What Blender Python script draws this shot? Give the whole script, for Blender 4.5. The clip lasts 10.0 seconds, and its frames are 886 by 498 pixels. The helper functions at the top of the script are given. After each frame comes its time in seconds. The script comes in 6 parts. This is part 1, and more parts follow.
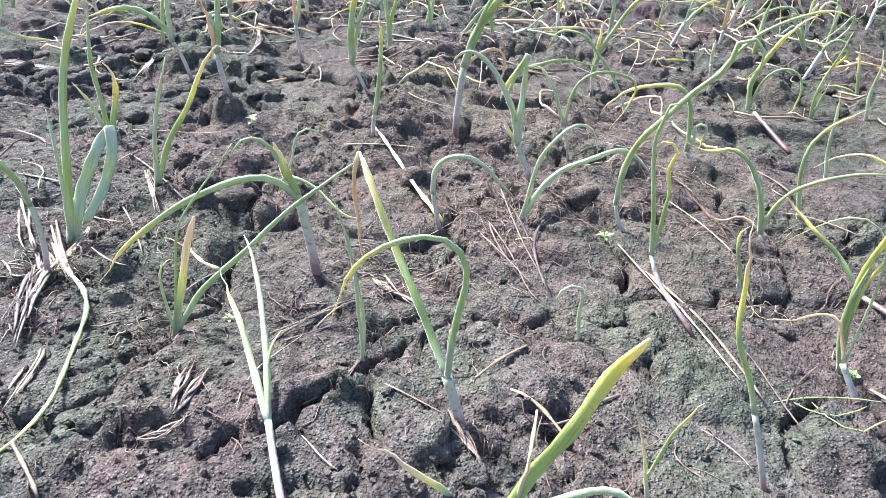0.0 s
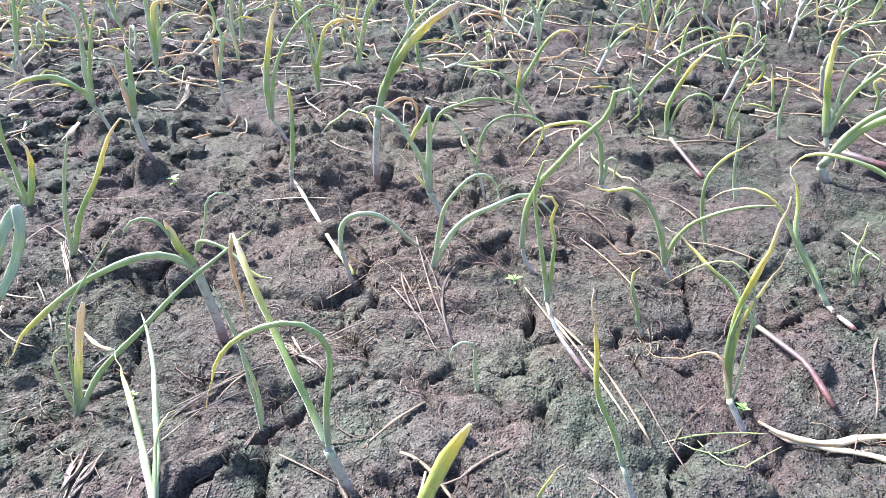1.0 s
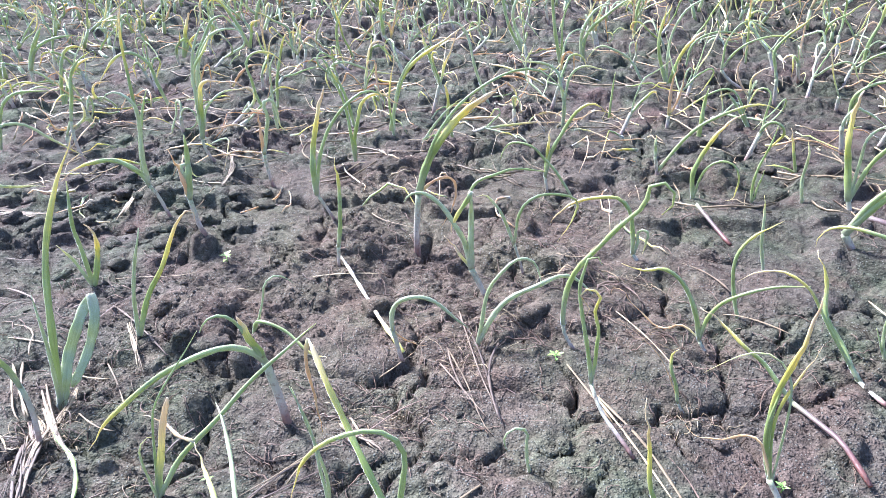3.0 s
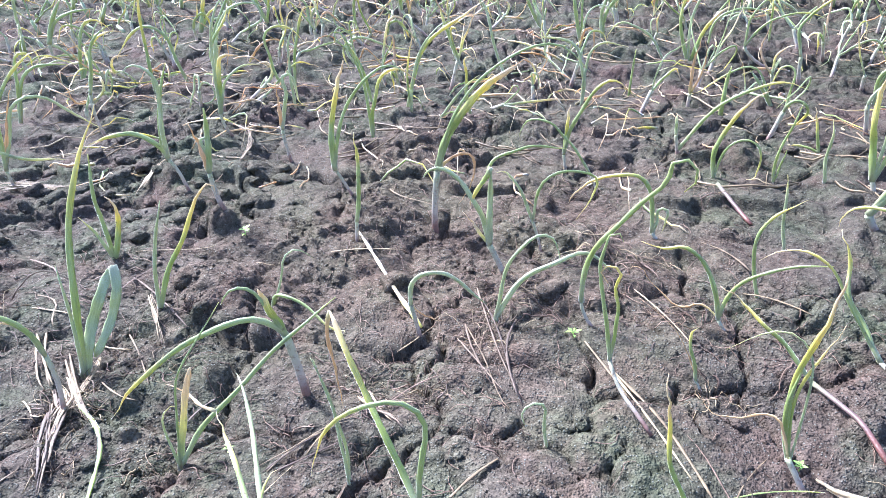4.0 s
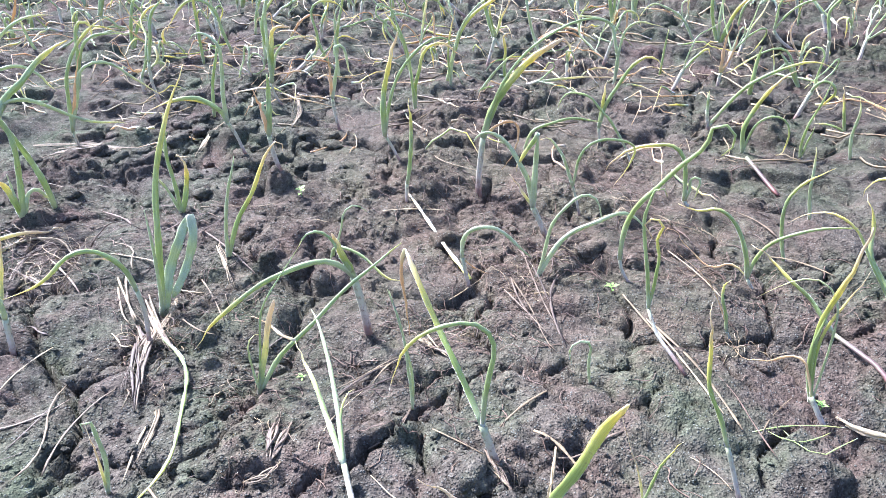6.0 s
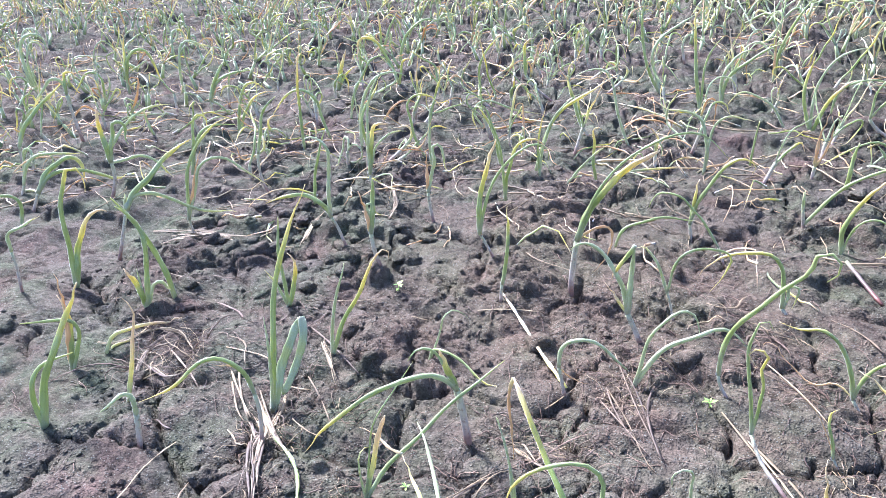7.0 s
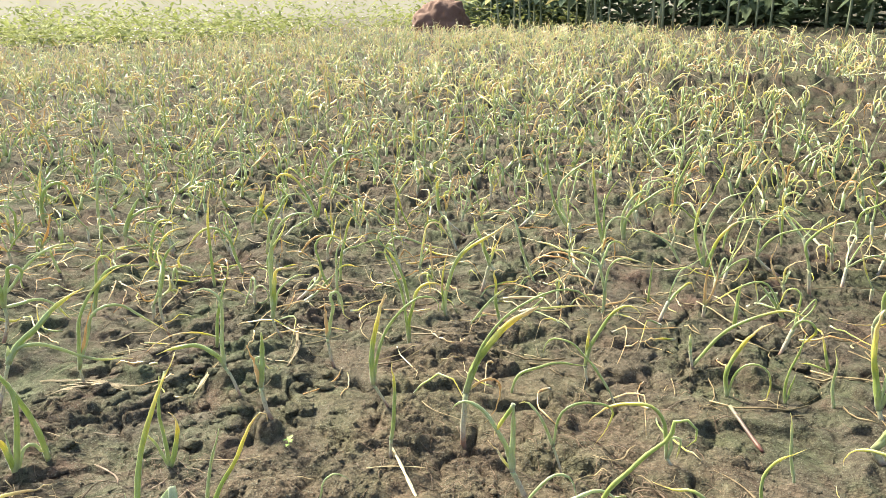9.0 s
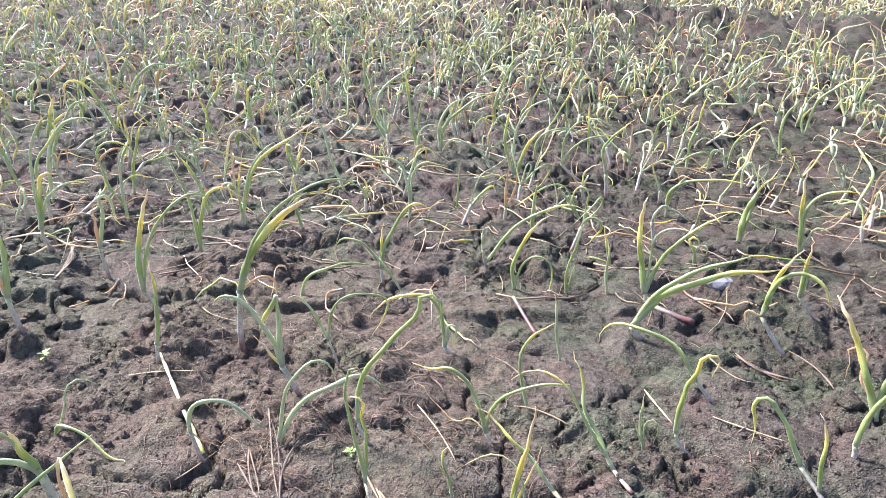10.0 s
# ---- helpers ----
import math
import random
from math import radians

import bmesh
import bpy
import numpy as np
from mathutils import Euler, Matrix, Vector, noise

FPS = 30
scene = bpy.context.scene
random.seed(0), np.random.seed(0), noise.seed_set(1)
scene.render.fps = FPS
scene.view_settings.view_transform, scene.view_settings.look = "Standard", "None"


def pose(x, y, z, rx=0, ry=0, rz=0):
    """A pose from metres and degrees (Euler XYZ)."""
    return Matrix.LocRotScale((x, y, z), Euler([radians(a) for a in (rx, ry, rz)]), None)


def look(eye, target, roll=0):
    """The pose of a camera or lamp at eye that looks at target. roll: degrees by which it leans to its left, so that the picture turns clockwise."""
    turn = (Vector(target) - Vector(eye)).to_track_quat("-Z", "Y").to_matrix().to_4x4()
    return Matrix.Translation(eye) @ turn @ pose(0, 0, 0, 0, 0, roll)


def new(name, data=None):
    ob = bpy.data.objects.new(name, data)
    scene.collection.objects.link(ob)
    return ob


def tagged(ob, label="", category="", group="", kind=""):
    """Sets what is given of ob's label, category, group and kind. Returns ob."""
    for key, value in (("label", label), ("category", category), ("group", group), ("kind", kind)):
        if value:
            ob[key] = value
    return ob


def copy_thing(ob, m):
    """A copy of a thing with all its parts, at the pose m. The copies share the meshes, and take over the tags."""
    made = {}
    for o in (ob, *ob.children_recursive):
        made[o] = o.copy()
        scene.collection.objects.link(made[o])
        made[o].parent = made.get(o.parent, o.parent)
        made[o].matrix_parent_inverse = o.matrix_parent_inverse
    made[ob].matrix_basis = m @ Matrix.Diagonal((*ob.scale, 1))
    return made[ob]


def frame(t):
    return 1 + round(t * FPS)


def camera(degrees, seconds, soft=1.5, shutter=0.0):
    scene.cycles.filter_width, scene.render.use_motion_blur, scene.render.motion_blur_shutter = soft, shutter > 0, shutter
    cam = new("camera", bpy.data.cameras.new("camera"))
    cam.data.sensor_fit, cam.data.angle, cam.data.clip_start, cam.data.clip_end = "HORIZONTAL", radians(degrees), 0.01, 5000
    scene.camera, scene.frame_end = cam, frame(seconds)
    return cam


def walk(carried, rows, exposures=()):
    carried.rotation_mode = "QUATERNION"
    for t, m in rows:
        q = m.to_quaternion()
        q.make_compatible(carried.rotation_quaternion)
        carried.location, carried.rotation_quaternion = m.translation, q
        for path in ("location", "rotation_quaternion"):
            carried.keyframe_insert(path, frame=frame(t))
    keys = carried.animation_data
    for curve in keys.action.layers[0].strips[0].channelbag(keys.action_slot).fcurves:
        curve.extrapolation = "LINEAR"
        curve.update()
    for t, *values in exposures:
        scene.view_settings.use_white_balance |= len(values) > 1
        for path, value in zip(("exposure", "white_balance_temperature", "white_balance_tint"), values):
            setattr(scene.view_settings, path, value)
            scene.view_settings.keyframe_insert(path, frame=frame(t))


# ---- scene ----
cam = camera(65.6, 10.0, soft=0.5)
PATH = [
    (0, (0.077, 0.022, 0.317), (-0.143, 1.684, -0.774), 3.1),
    (0.5, (0.1, 0.03, 0.33), (-0.077, 1.706, -0.746), 2.7),
    (1, (0.139, 0.038, 0.352), (-0.041, 1.727, -0.703), 0.0),
    (1.5, (0.166, 0.041, 0.363), (0.002, 1.719, -0.713), -1.2),
    (2, (0.173, 0.042, 0.361), (0.067, 1.717, -0.727), -1.3),
    (2.5, (0.135, 0.034, 0.406), (-0.028, 1.752, -0.606), -1.3),
    (2.7, (0.12, 0.026, 0.412), (-0.089, 1.763, -0.556), -1.3),
    (3.8, (0.11, 0.031, 0.406), (-0.136, 1.725, -0.629), -2.0),
    (4, (0.109, 0.025, 0.408), (-0.156, 1.718, -0.623), -1.7),
    (4.5, (0.132, 0.024, 0.419), (-0.181, 1.699, -0.627), -2.2),
    (5, (0.09, -0.018, 0.441), (-0.134, 1.667, -0.612), 2.4),
    (5.2, (0.085, -0.051, 0.442), (-0.161, 1.651, -0.579), 1.1),
    (6.3, (0.081, -0.033, 0.405), (-0.234, 1.623, -0.671), -1.6),
    (6.5, (0.079, -0.03, 0.427), (-0.278, 1.623, -0.641), -2.0),
    (7, (0.052, -0.04, 0.478), (-0.455, 1.654, -0.456), -2.8),
    (7.5, (0.058, -0.044, 0.515), (-0.501, 1.717, -0.25), -1.7),
    (8, (0.066, -0.035, 0.531), (-0.468, 1.77, -0.143), -1.1),
    (8.5, (0.079, -0.032, 0.537), (-0.416, 1.795, -0.109), -1.7),
    (9, (0.122, -0.01, 0.53), (-0.259, 1.843, -0.121), -1.4),
    (9.5, (0.182, 0.007, 0.515), (0.004, 1.875, -0.177), -0.1),
    (10, (0.232, 0.009, 0.47), (0.235, 1.833, -0.35), 1.6),
]
walk(cam, [(t, look(eye, target, roll)) for t, eye, target, roll in PATH], exposures=[(0.0, 2.24, 5150, 20.3), (2.5, 2.24, 5050, 22.3), (6.5, 2.29, 5100, 21.3), (7.0, 2.26, 5100, 24.3), (7.5, 2.17, 4950, 27.3), (8.1, 2.09, 4960, 28.1), (8.5, 2.07, 5710, 9.1), (8.8, 2.07, 6960, 1.1), (9.2, 2.07, 6760, 3.1), (9.6, 2.08, 5660, 17.1), (10.0, 2.12, 5500, 24.7)])

# ---- light ----
SUN_AZIMUTH, SUN_ELEVATION = 56.0, 46.0   # degrees left of straight ahead, above the horizon
world = bpy.data.worlds.new("sky")
scene.world = world
world.use_nodes = True
wt = world.node_tree
sky = wt.nodes.new("ShaderNodeTexSky")
sky.sky_type, sky.sun_disc = "NISHITA", False
sky.sun_elevation, sky.sun_rotation = radians(SUN_ELEVATION), radians(-SUN_AZIMUTH)
sky.air_density, sky.dust_density, sky.ozone_density = 1.0, 3.0, 1.0
wt.links.new(sky.outputs["Color"], wt.nodes["Background"].inputs["Color"])
wt.nodes["Background"].inputs["Strength"].default_value = 0.096
sun = new("sun", bpy.data.lights.new("sun", "SUN"))
sun.data.energy, sun.data.angle, sun.data.color = 4.3, radians(10), (1.0, 0.93, 0.80)
SUN_WAY = Vector((-math.sin(radians(SUN_AZIMUTH)) * math.cos(radians(SUN_ELEVATION)),
                  math.cos(radians(SUN_AZIMUTH)) * math.cos(radians(SUN_ELEVATION)), math.sin(radians(SUN_ELEVATION))))
sun.matrix_world = look(SUN_WAY * 40, (0, 0, 0))


# ---- materials ----
def material(name):
    m = bpy.data.materials.new(name)
    m.use_nodes = True
    nt = m.node_tree
    return m, nt, nt.nodes["Principled BSDF"]


def node(nt, kind, **inputs):
    n = nt.nodes.new(kind)
    for k, v in inputs.items():
        n.inputs[k.replace("_", " ")].default_value = v
    return n


def noise_tex(nt, scale, detail=4.0, rough=0.6, coord="Object"):
    n = node(nt, "ShaderNodeTexNoise", Scale=scale, Detail=detail, Roughness=rough)
    nt.links.new(nt.nodes.get("coords").outputs[coord], n.inputs["Vector"])
    return n.outputs["Fac"]


def coords(nt):
    c = nt.nodes.new("ShaderNodeTexCoord")
    c.name = "coords"


def ramp(nt, fac, stops):
    r = nt.nodes.new("ShaderNodeValToRGB")
    els = r.color_ramp.elements
    while len(els) < len(stops):
        els.new(0.5)
    for e, (p, c) in zip(els, stops):
        e.position, e.color = p, (*c, 1)
    nt.links.new(fac, r.inputs["Fac"])
    return r.outputs["Color"]


def mix(nt, fac, a, b, blend="MIX"):
    n = nt.nodes.new("ShaderNodeMix")
    n.data_type, n.blend_type = "RGBA", blend
    for sock, v in ((n.inputs[0], fac), (n.inputs[6], a), (n.inputs[7], b)):
        if isinstance(v, bpy.types.NodeSocket):
            nt.links.new(v, sock)
        else:
            sock.default_value = v if isinstance(v, (int, float)) else (*v, 1)
    return n.outputs[2]


def calc(nt, op, a, b=0.0, c=0.0, clamp=False):
    n = nt.nodes.new("ShaderNodeMath")
    n.operation, n.use_clamp = op, clamp
    for sock, v in zip(n.inputs, (a, b, c)):
        if isinstance(v, bpy.types.NodeSocket):
            nt.links.new(v, sock)
        else:
            sock.default_value = v
    return n.outputs[0]


def attribute(nt, name):
    n = nt.nodes.new("ShaderNodeAttribute")
    n.attribute_name = name
    return n.outputs["Fac"]


def bump(nt, bsdf, height, strength, distance):
    b = node(nt, "ShaderNodeBump", Strength=strength, Distance=distance)
    nt.links.new(height, b.inputs["Height"])
    nt.links.new(b.outputs["Normal"], bsdf.inputs["Normal"])
    return b


def soil_material(name, darker=1.0):
    """Dry silty earth: brown and algae-green patches, pale crumbs and dark pores that also carry painted light and
    shade.
    """
    m, nt, b = material(name)
    geo = nt.nodes.new("ShaderNodeNewGeometry")
    where = geo.outputs["Position"]

    def cloud(scale, detail=4.0, rough=0.6):
        n = node(nt, "ShaderNodeTexNoise", Scale=scale, Detail=detail, Roughness=rough)
        nt.links.new(where, n.inputs["Vector"])
        return n.outputs["Fac"]

    def crumbs(scale):
        v = node(nt, "ShaderNodeTexVoronoi", Scale=scale, Randomness=1.0)
        nt.links.new(where, v.inputs["Vector"])
        s = nt.nodes.new("ShaderNodeSeparateColor")
        nt.links.new(v.outputs["Color"], s.inputs[0])
        return v.outputs["Distance"], s.outputs[0], s.outputs[1]

    def grey(lo, hi):
        return ((lo,) * 3, (hi,) * 3)

    broad, algae, rusty = cloud(4.0, 4), cloud(8.0, 6, 0.65), cloud(11.0, 6, 0.65)
    mid, grain, dust = cloud(38.0, 4, 0.65), cloud(150.0, 5, 0.72), cloud(620.0, 2, 0.5)
    pore, pore_a, pore_b = crumbs(210.0)
    bit, bit_a, bit_b = crumbs(520.0)
    k = darker
    earth = ramp(nt, broad, [(0.3, (0.115 * k, 0.097 * k, 0.076 * k)), (0.7, (0.151 * k, 0.134 * k, 0.106 * k))])
    col = mix(nt, calc(nt, "MULTIPLY", calc(nt, "SUBTRACT", algae, 0.43, clamp=True), 5.0, clamp=True), earth, (0.112 * k, 0.125 * k, 0.078 * k))
    col = mix(nt, calc(nt, "MULTIPLY", calc(nt, "SUBTRACT", rusty, 0.49, clamp=True), 5.0, clamp=True), col, (0.148 * k, 0.104 * k, 0.084 * k))
    # the middle of the bed is browner, with rotted leaf
    far_off = node(nt, "ShaderNodeVectorMath")
    far_off.operation = "DISTANCE"
    nt.links.new(where, far_off.inputs[0])
    far_off.inputs[1].default_value = (0.03, 0.72, 0.0)
    rot = calc(nt, "MULTIPLY", calc(nt, "SUBTRACT", calc(nt, "MULTIPLY_ADD", rusty, 0.5, 0.2), far_off.outputs["Value"], clamp=True), 3.0, clamp=True)
    col = mix(nt, calc(nt, "MULTIPLY", rot, 0.55), col, (0.168 * k, 0.128 * k, 0.088 * k))
    lo, hi = grey(0.66, 0.98)
    col = mix(nt, 1.0, col, ramp(nt, mid, [(0.34, lo), (0.66, hi)]), "MULTIPLY")
    # soil grain, its contrast widened to paint in tiny lit and shaded facets
    lo, hi = grey(0.52, 1.36)
    col = mix(nt, 1.0, col, ramp(nt, grain, [(0.33, lo), (0.66, hi)]), "MULTIPLY")
    lo, hi = grey(0.78, 1.24)
    col = mix(nt, 1.0, col, ramp(nt, dust, [(0.35, lo), (0.65, hi)]), "MULTIPLY")
    # pale crumbs, brightened further as painted sunlit highlights
    pale = calc(nt, "MULTIPLY", calc(nt, "GREATER_THAN", bit_a, 0.86), calc(nt, "LESS_THAN", bit, 0.42))
    col = mix(nt, calc(nt, "MULTIPLY", pale, 0.5), col, (0.26 * k, 0.27 * k, 0.23 * k))
    # pores: the shade inside each small pit is put into the colour
    dots = calc(nt, "MULTIPLY", calc(nt, "LESS_THAN", pore, calc(nt, "MULTIPLY_ADD", pore_b, 0.18, 0.08)), calc(nt, "GREATER_THAN", pore_a, 0.62))
    col = mix(nt, calc(nt, "MULTIPLY", dots, 0.7), col, (0.03 * k, 0.025 * k, 0.02 * k))
    # darker towards one side of the bed: dimmer light there put into the colour
    sep = nt.nodes.new("ShaderNodeSeparateXYZ")
    nt.links.new(where, sep.inputs[0])
    dim_side = calc(nt, "MULTIPLY", calc(nt, "SUBTRACT", calc(nt, "MULTIPLY_ADD", broad, 0.5, sep.outputs[0]), 0.36), 1.5, clamp=True)
    col = mix(nt, dim_side, col, (0.72, 0.71, 0.70), "MULTIPLY")
    nt.links.new(col, b.inputs["Base Color"])
    b.inputs["Roughness"].default_value = 0.85
    b.inputs["Specular IOR Level"].default_value = 0.05
    h = calc(nt, "ADD", calc(nt, "MULTIPLY", mid, 0.8), calc(nt, "MULTIPLY", grain, 0.52))
    h = calc(nt, "ADD", h, calc(nt, "MULTIPLY", dust, 0.08))
    h = calc(nt, "SUBTRACT", h, calc(nt, "MULTIPLY", bit, calc(nt, "MULTIPLY", broad, 0.16)))
    h = calc(nt, "SUBTRACT", h, calc(nt, "MULTIPLY", dots, 0.35))
    # granules lying loose, few and small
    nub, _, nub_b = crumbs(330.0)
    for d, a, lo, size in ((bit, bit_a, 0.45, 0.34), (nub, nub_b, 0.72, 0.5)):
        lump_ = calc(nt, "SUBTRACT", 0.5, d, clamp=True)
        h = calc(nt, "ADD", h, calc(nt, "MULTIPLY", calc(nt, "MULTIPLY", lump_, calc(nt, "GREATER_THAN", a, lo)), size))
    bump(nt, b, h, 1.0, 0.0095)
    return m


def leaf_material():
    """Onion leaf: 'along' runs from base to tip, 'dry' says how much of it has yellowed, 'pale' how waxy it is, and far
    off also its painted haze.
    """
    m, nt, b = material("onion_leaf")
    coords(nt)
    along, dry, pale = attribute(nt, "along"), attribute(nt, "dry"), attribute(nt, "pale")
    mottle = noise_tex(nt, 90.0, 4)
    rnd = nt.nodes.new("ShaderNodeObjectInfo").outputs["Random"]
    isl = nt.nodes.new("ShaderNodeNewGeometry").outputs["Random Per Island"]
    green = mix(nt, isl, (0.17, 0.27, 0.03), (0.42, 0.49, 0.065))
    green = mix(nt, calc(nt, "MULTIPLY", rnd, 0.4), green, (0.20, 0.28, 0.12))
    waxy = mix(nt, mottle, (0.32, 0.37, 0.19), (0.62, 0.65, 0.42))
    col = mix(nt, pale, green, waxy)
    vein = node(nt, "ShaderNodeTexNoise", Scale=1.0, Detail=3.0, Roughness=0.6)
    lay = nt.nodes.new("ShaderNodeCombineXYZ")
    nt.links.new(calc(nt, "MULTIPLY", attribute(nt, "round"), 26.0), lay.inputs[0])
    nt.links.new(calc(nt, "MULTIPLY", along, 5.0), lay.inputs[1])
    nt.links.new(lay.outputs[0], vein.inputs["Vector"])
    # yellowing creeps down from the tip
    s = calc(nt, "ADD", calc(nt, "SUBTRACT", along, 1.0), dry)
    s = calc(nt, "ADD", s, calc(nt, "MULTIPLY", calc(nt, "SUBTRACT", mottle, 0.5), 0.3))
    y1 = calc(nt, "MULTIPLY", s, 3.2, clamp=True)
    col = mix(nt, y1, col, mix(nt, pale, (0.80, 0.68, 0.07), (0.80, 0.76, 0.40)))
    y2 = calc(nt, "MULTIPLY", calc(nt, "SUBTRACT", s, 0.26), 4.0, clamp=True)
    col = mix(nt, y2, col, mix(nt, calc(nt, "MULTIPLY", calc(nt, "SUBTRACT", dry, 0.95), 3.0, clamp=True), (0.68, 0.54, 0.32), mix(nt, isl, (0.52, 0.28, 0.09), (0.68, 0.52, 0.30))))
    col = mix(nt, 1.0, col, ramp(nt, vein.outputs["Fac"], [(0.32, (0.72, 0.74, 0.66)), (0.68, (1.16, 1.14, 1.1))]), "MULTIPLY")
    neck = calc(nt, "MULTIPLY", calc(nt, "SUBTRACT", 0.2, along, clamp=True), 3.2, clamp=True)
    col = mix(nt, neck, col, (0.48, 0.49, 0.34))
    # brown flecks of blight, then dew that dulls it in spots
    fleck = noise_tex(nt, 160.0, 4, 0.7)
    col = mix(nt, calc(nt, "MULTIPLY", calc(nt, "SUBTRACT", fleck, 0.64, clamp=True), 8.0, clamp=True), col, (0.16, 0.11, 0.045))
    blotch = noise_tex(nt, 1700.0, 3, 0.75)
    film = noise_tex(nt, 35.0, 3)
    dew = calc(nt, "MULTIPLY", calc(nt, "SUBTRACT", calc(nt, "MULTIPLY_ADD", film, 0.45, blotch), 0.72, clamp=True), 5.0, clamp=True)
    col = mix(nt, calc(nt, "MULTIPLY", dew, calc(nt, "MULTIPLY_ADD", pale, 0.3, 0.15)), col, (0.72, 0.76, 0.68))
    nt.links.new(col, b.inputs["Base Color"])
    b.inputs["Roughness"].default_value = 0.36
    b.inputs["Specular IOR Level"].default_value = 1.0
    b.inputs["Sheen Weight"].default_value = 1.0
    b.inputs["Sheen Roughness"].default_value = 0.22
    bump(nt, b, noise_tex(nt, 500.0, 3), 0.35, 0.0012)
    tr = nt.nodes.new("ShaderNodeBsdfTranslucent")
    nt.links.new(col, tr.inputs["Color"])
    mx = node(nt, "ShaderNodeMixShader", Fac=0.34)
    nt.links.new(b.outputs[0], mx.inputs[1])
    nt.links.new(tr.outputs[0], mx.inputs[2])
    nt.links.new(mx.outputs[0], nt.nodes["Material Output"].inputs["Surface"])
    return m


def stem_material():
    """Sheath: purplish at the root, white above, with fine lengthwise veins."""
    m, nt, b = material("onion_stem")
    coords(nt)
    along = attribute(nt, "along")
    mottle = noise_tex(nt, 120.0, 4)
    f = calc(nt, "ADD", along, calc(nt, "MULTIPLY", calc(nt, "SUBTRACT", mottle, 0.5), 0.45))
    col = ramp(nt, f, [(0.0, (0.22, 0.11, 0.085)), (0.2, (0.31, 0.21, 0.17)), (0.45, (0.50, 0.45, 0.37)), (0.85, (0.46, 0.46, 0.33)), (1.0, (0.40, 0.43, 0.25))])
    old = ramp(nt, f, [(0.0, (0.19, 0.08, 0.058)), (0.2, (0.17, 0.08, 0.068)), (0.45, (0.15, 0.10, 0.09)), (0.8, (0.2, 0.16, 0.135)), (1.0, (0.24, 0.25, 0.14))])
    col = mix(nt, attribute(nt, "fallen"), col, old)
    streak = noise_tex(nt, 300.0, 3)
    col = mix(nt, calc(nt, "MULTIPLY", calc(nt, "SUBTRACT", streak, 0.52, clamp=True), 4.0, clamp=True), col, (0.20, 0.135, 0.10))
    nt.links.new(col, b.inputs["Base Color"])
    b.inputs["Roughness"].default_value = 0.45
    bump(nt, b, mottle, 0.6, 0.002)
    tr = nt.nodes.new("ShaderNodeBsdfTranslucent")
    nt.links.new(col, tr.inputs["Color"])
    mx = node(nt, "ShaderNodeMixShader", Fac=0.3)
    nt.links.new(b.outputs[0], mx.inputs[1])
    nt.links.new(tr.outputs[0], mx.inputs[2])
    nt.links.new(mx.outputs[0], nt.nodes["Material Output"].inputs["Surface"])
    return m


def straw_material(name, a, c, d):
    m, nt, b = material(name)
    coords(nt)
    n = noise_tex(nt, 55.0, 5)
    isl = nt.nodes.new("ShaderNodeNewGeometry").outputs["Random Per Island"]
    rnd = nt.nodes.new("ShaderNodeObjectInfo").outputs["Random"]
    col = ramp(nt, calc(nt, "ADD", calc(nt, "MULTIPLY", n, 0.5), calc(nt, "MULTIPLY", calc(nt, "FRACT", calc(nt, "ADD", isl, rnd)), 0.5)), [(0.2, a), (0.5, c), (0.85, d)])
    nt.links.new(col, b.inputs["Base Color"])
    b.inputs["Roughness"].default_value = 0.6
    bump(nt, b, noise_tex(nt, 400.0, 3), 0.5, 0.0015)
    return m


SOIL = soil_material("soil", 0.82)
CLOD = soil_material("clod_soil", 0.82)
LEAF, STEM = leaf_material(), stem_material()
STRAW = straw_material("straw", (0.085, 0.058, 0.030), (0.20, 0.145, 0.074), (0.38, 0.30, 0.165))
DEAD = straw_material("dead_stem", (0.05, 0.033, 0.021), (0.11, 0.075, 0.046), (0.24, 0.18, 0.112))
ROOT = straw_material("rootlet", (0.06, 0.035, 0.022), (0.11, 0.068, 0.042), (0.21, 0.14, 0.09))

# ---- soil relief ----
_rng = np.random.RandomState(7)
_PERM = np.tile(_rng.permutation(256), 3)
_GRAD = np.stack([np.cos(np.arange(256) * 2.399963), np.sin(np.arange(256) * 2.399963)], 1)


def perlin(x, y, seed=0):
    xi, yi = np.floor(x).astype(int), np.floor(y).astype(int)
    xf, yf = x - xi, y - yi
    u, v = xf**3 * (xf * (xf * 6 - 15) + 10), yf**3 * (yf * (yf * 6 - 15) + 10)

    def g(i, j):
        h = _PERM[_PERM[(xi + i + seed * 17) & 255] + ((yi + j + seed * 31) & 255)]
        return _GRAD[h, 0] * (xf - i) + _GRAD[h, 1] * (yf - j)

    a, b = g(0, 0) * (1 - u) + g(1, 0) * u, g(0, 1) * (1 - u) + g(1, 1) * u
    return (a * (1 - v) + b * v) * 1.5


def fbm(x, y, seed=0, octaves=4):
    return sum(perlin(x * 2**o, y * 2**o, seed + o) * 0.5**o for o in range(octaves))


def billow(x, y, seed=0, octaves=3):
    """Rounded lumps with sharp grooves between."""
    return sum(np.abs(perlin(x * 2**o, y * 2**o, seed + o)) * 0.55**o for o in range(octaves))


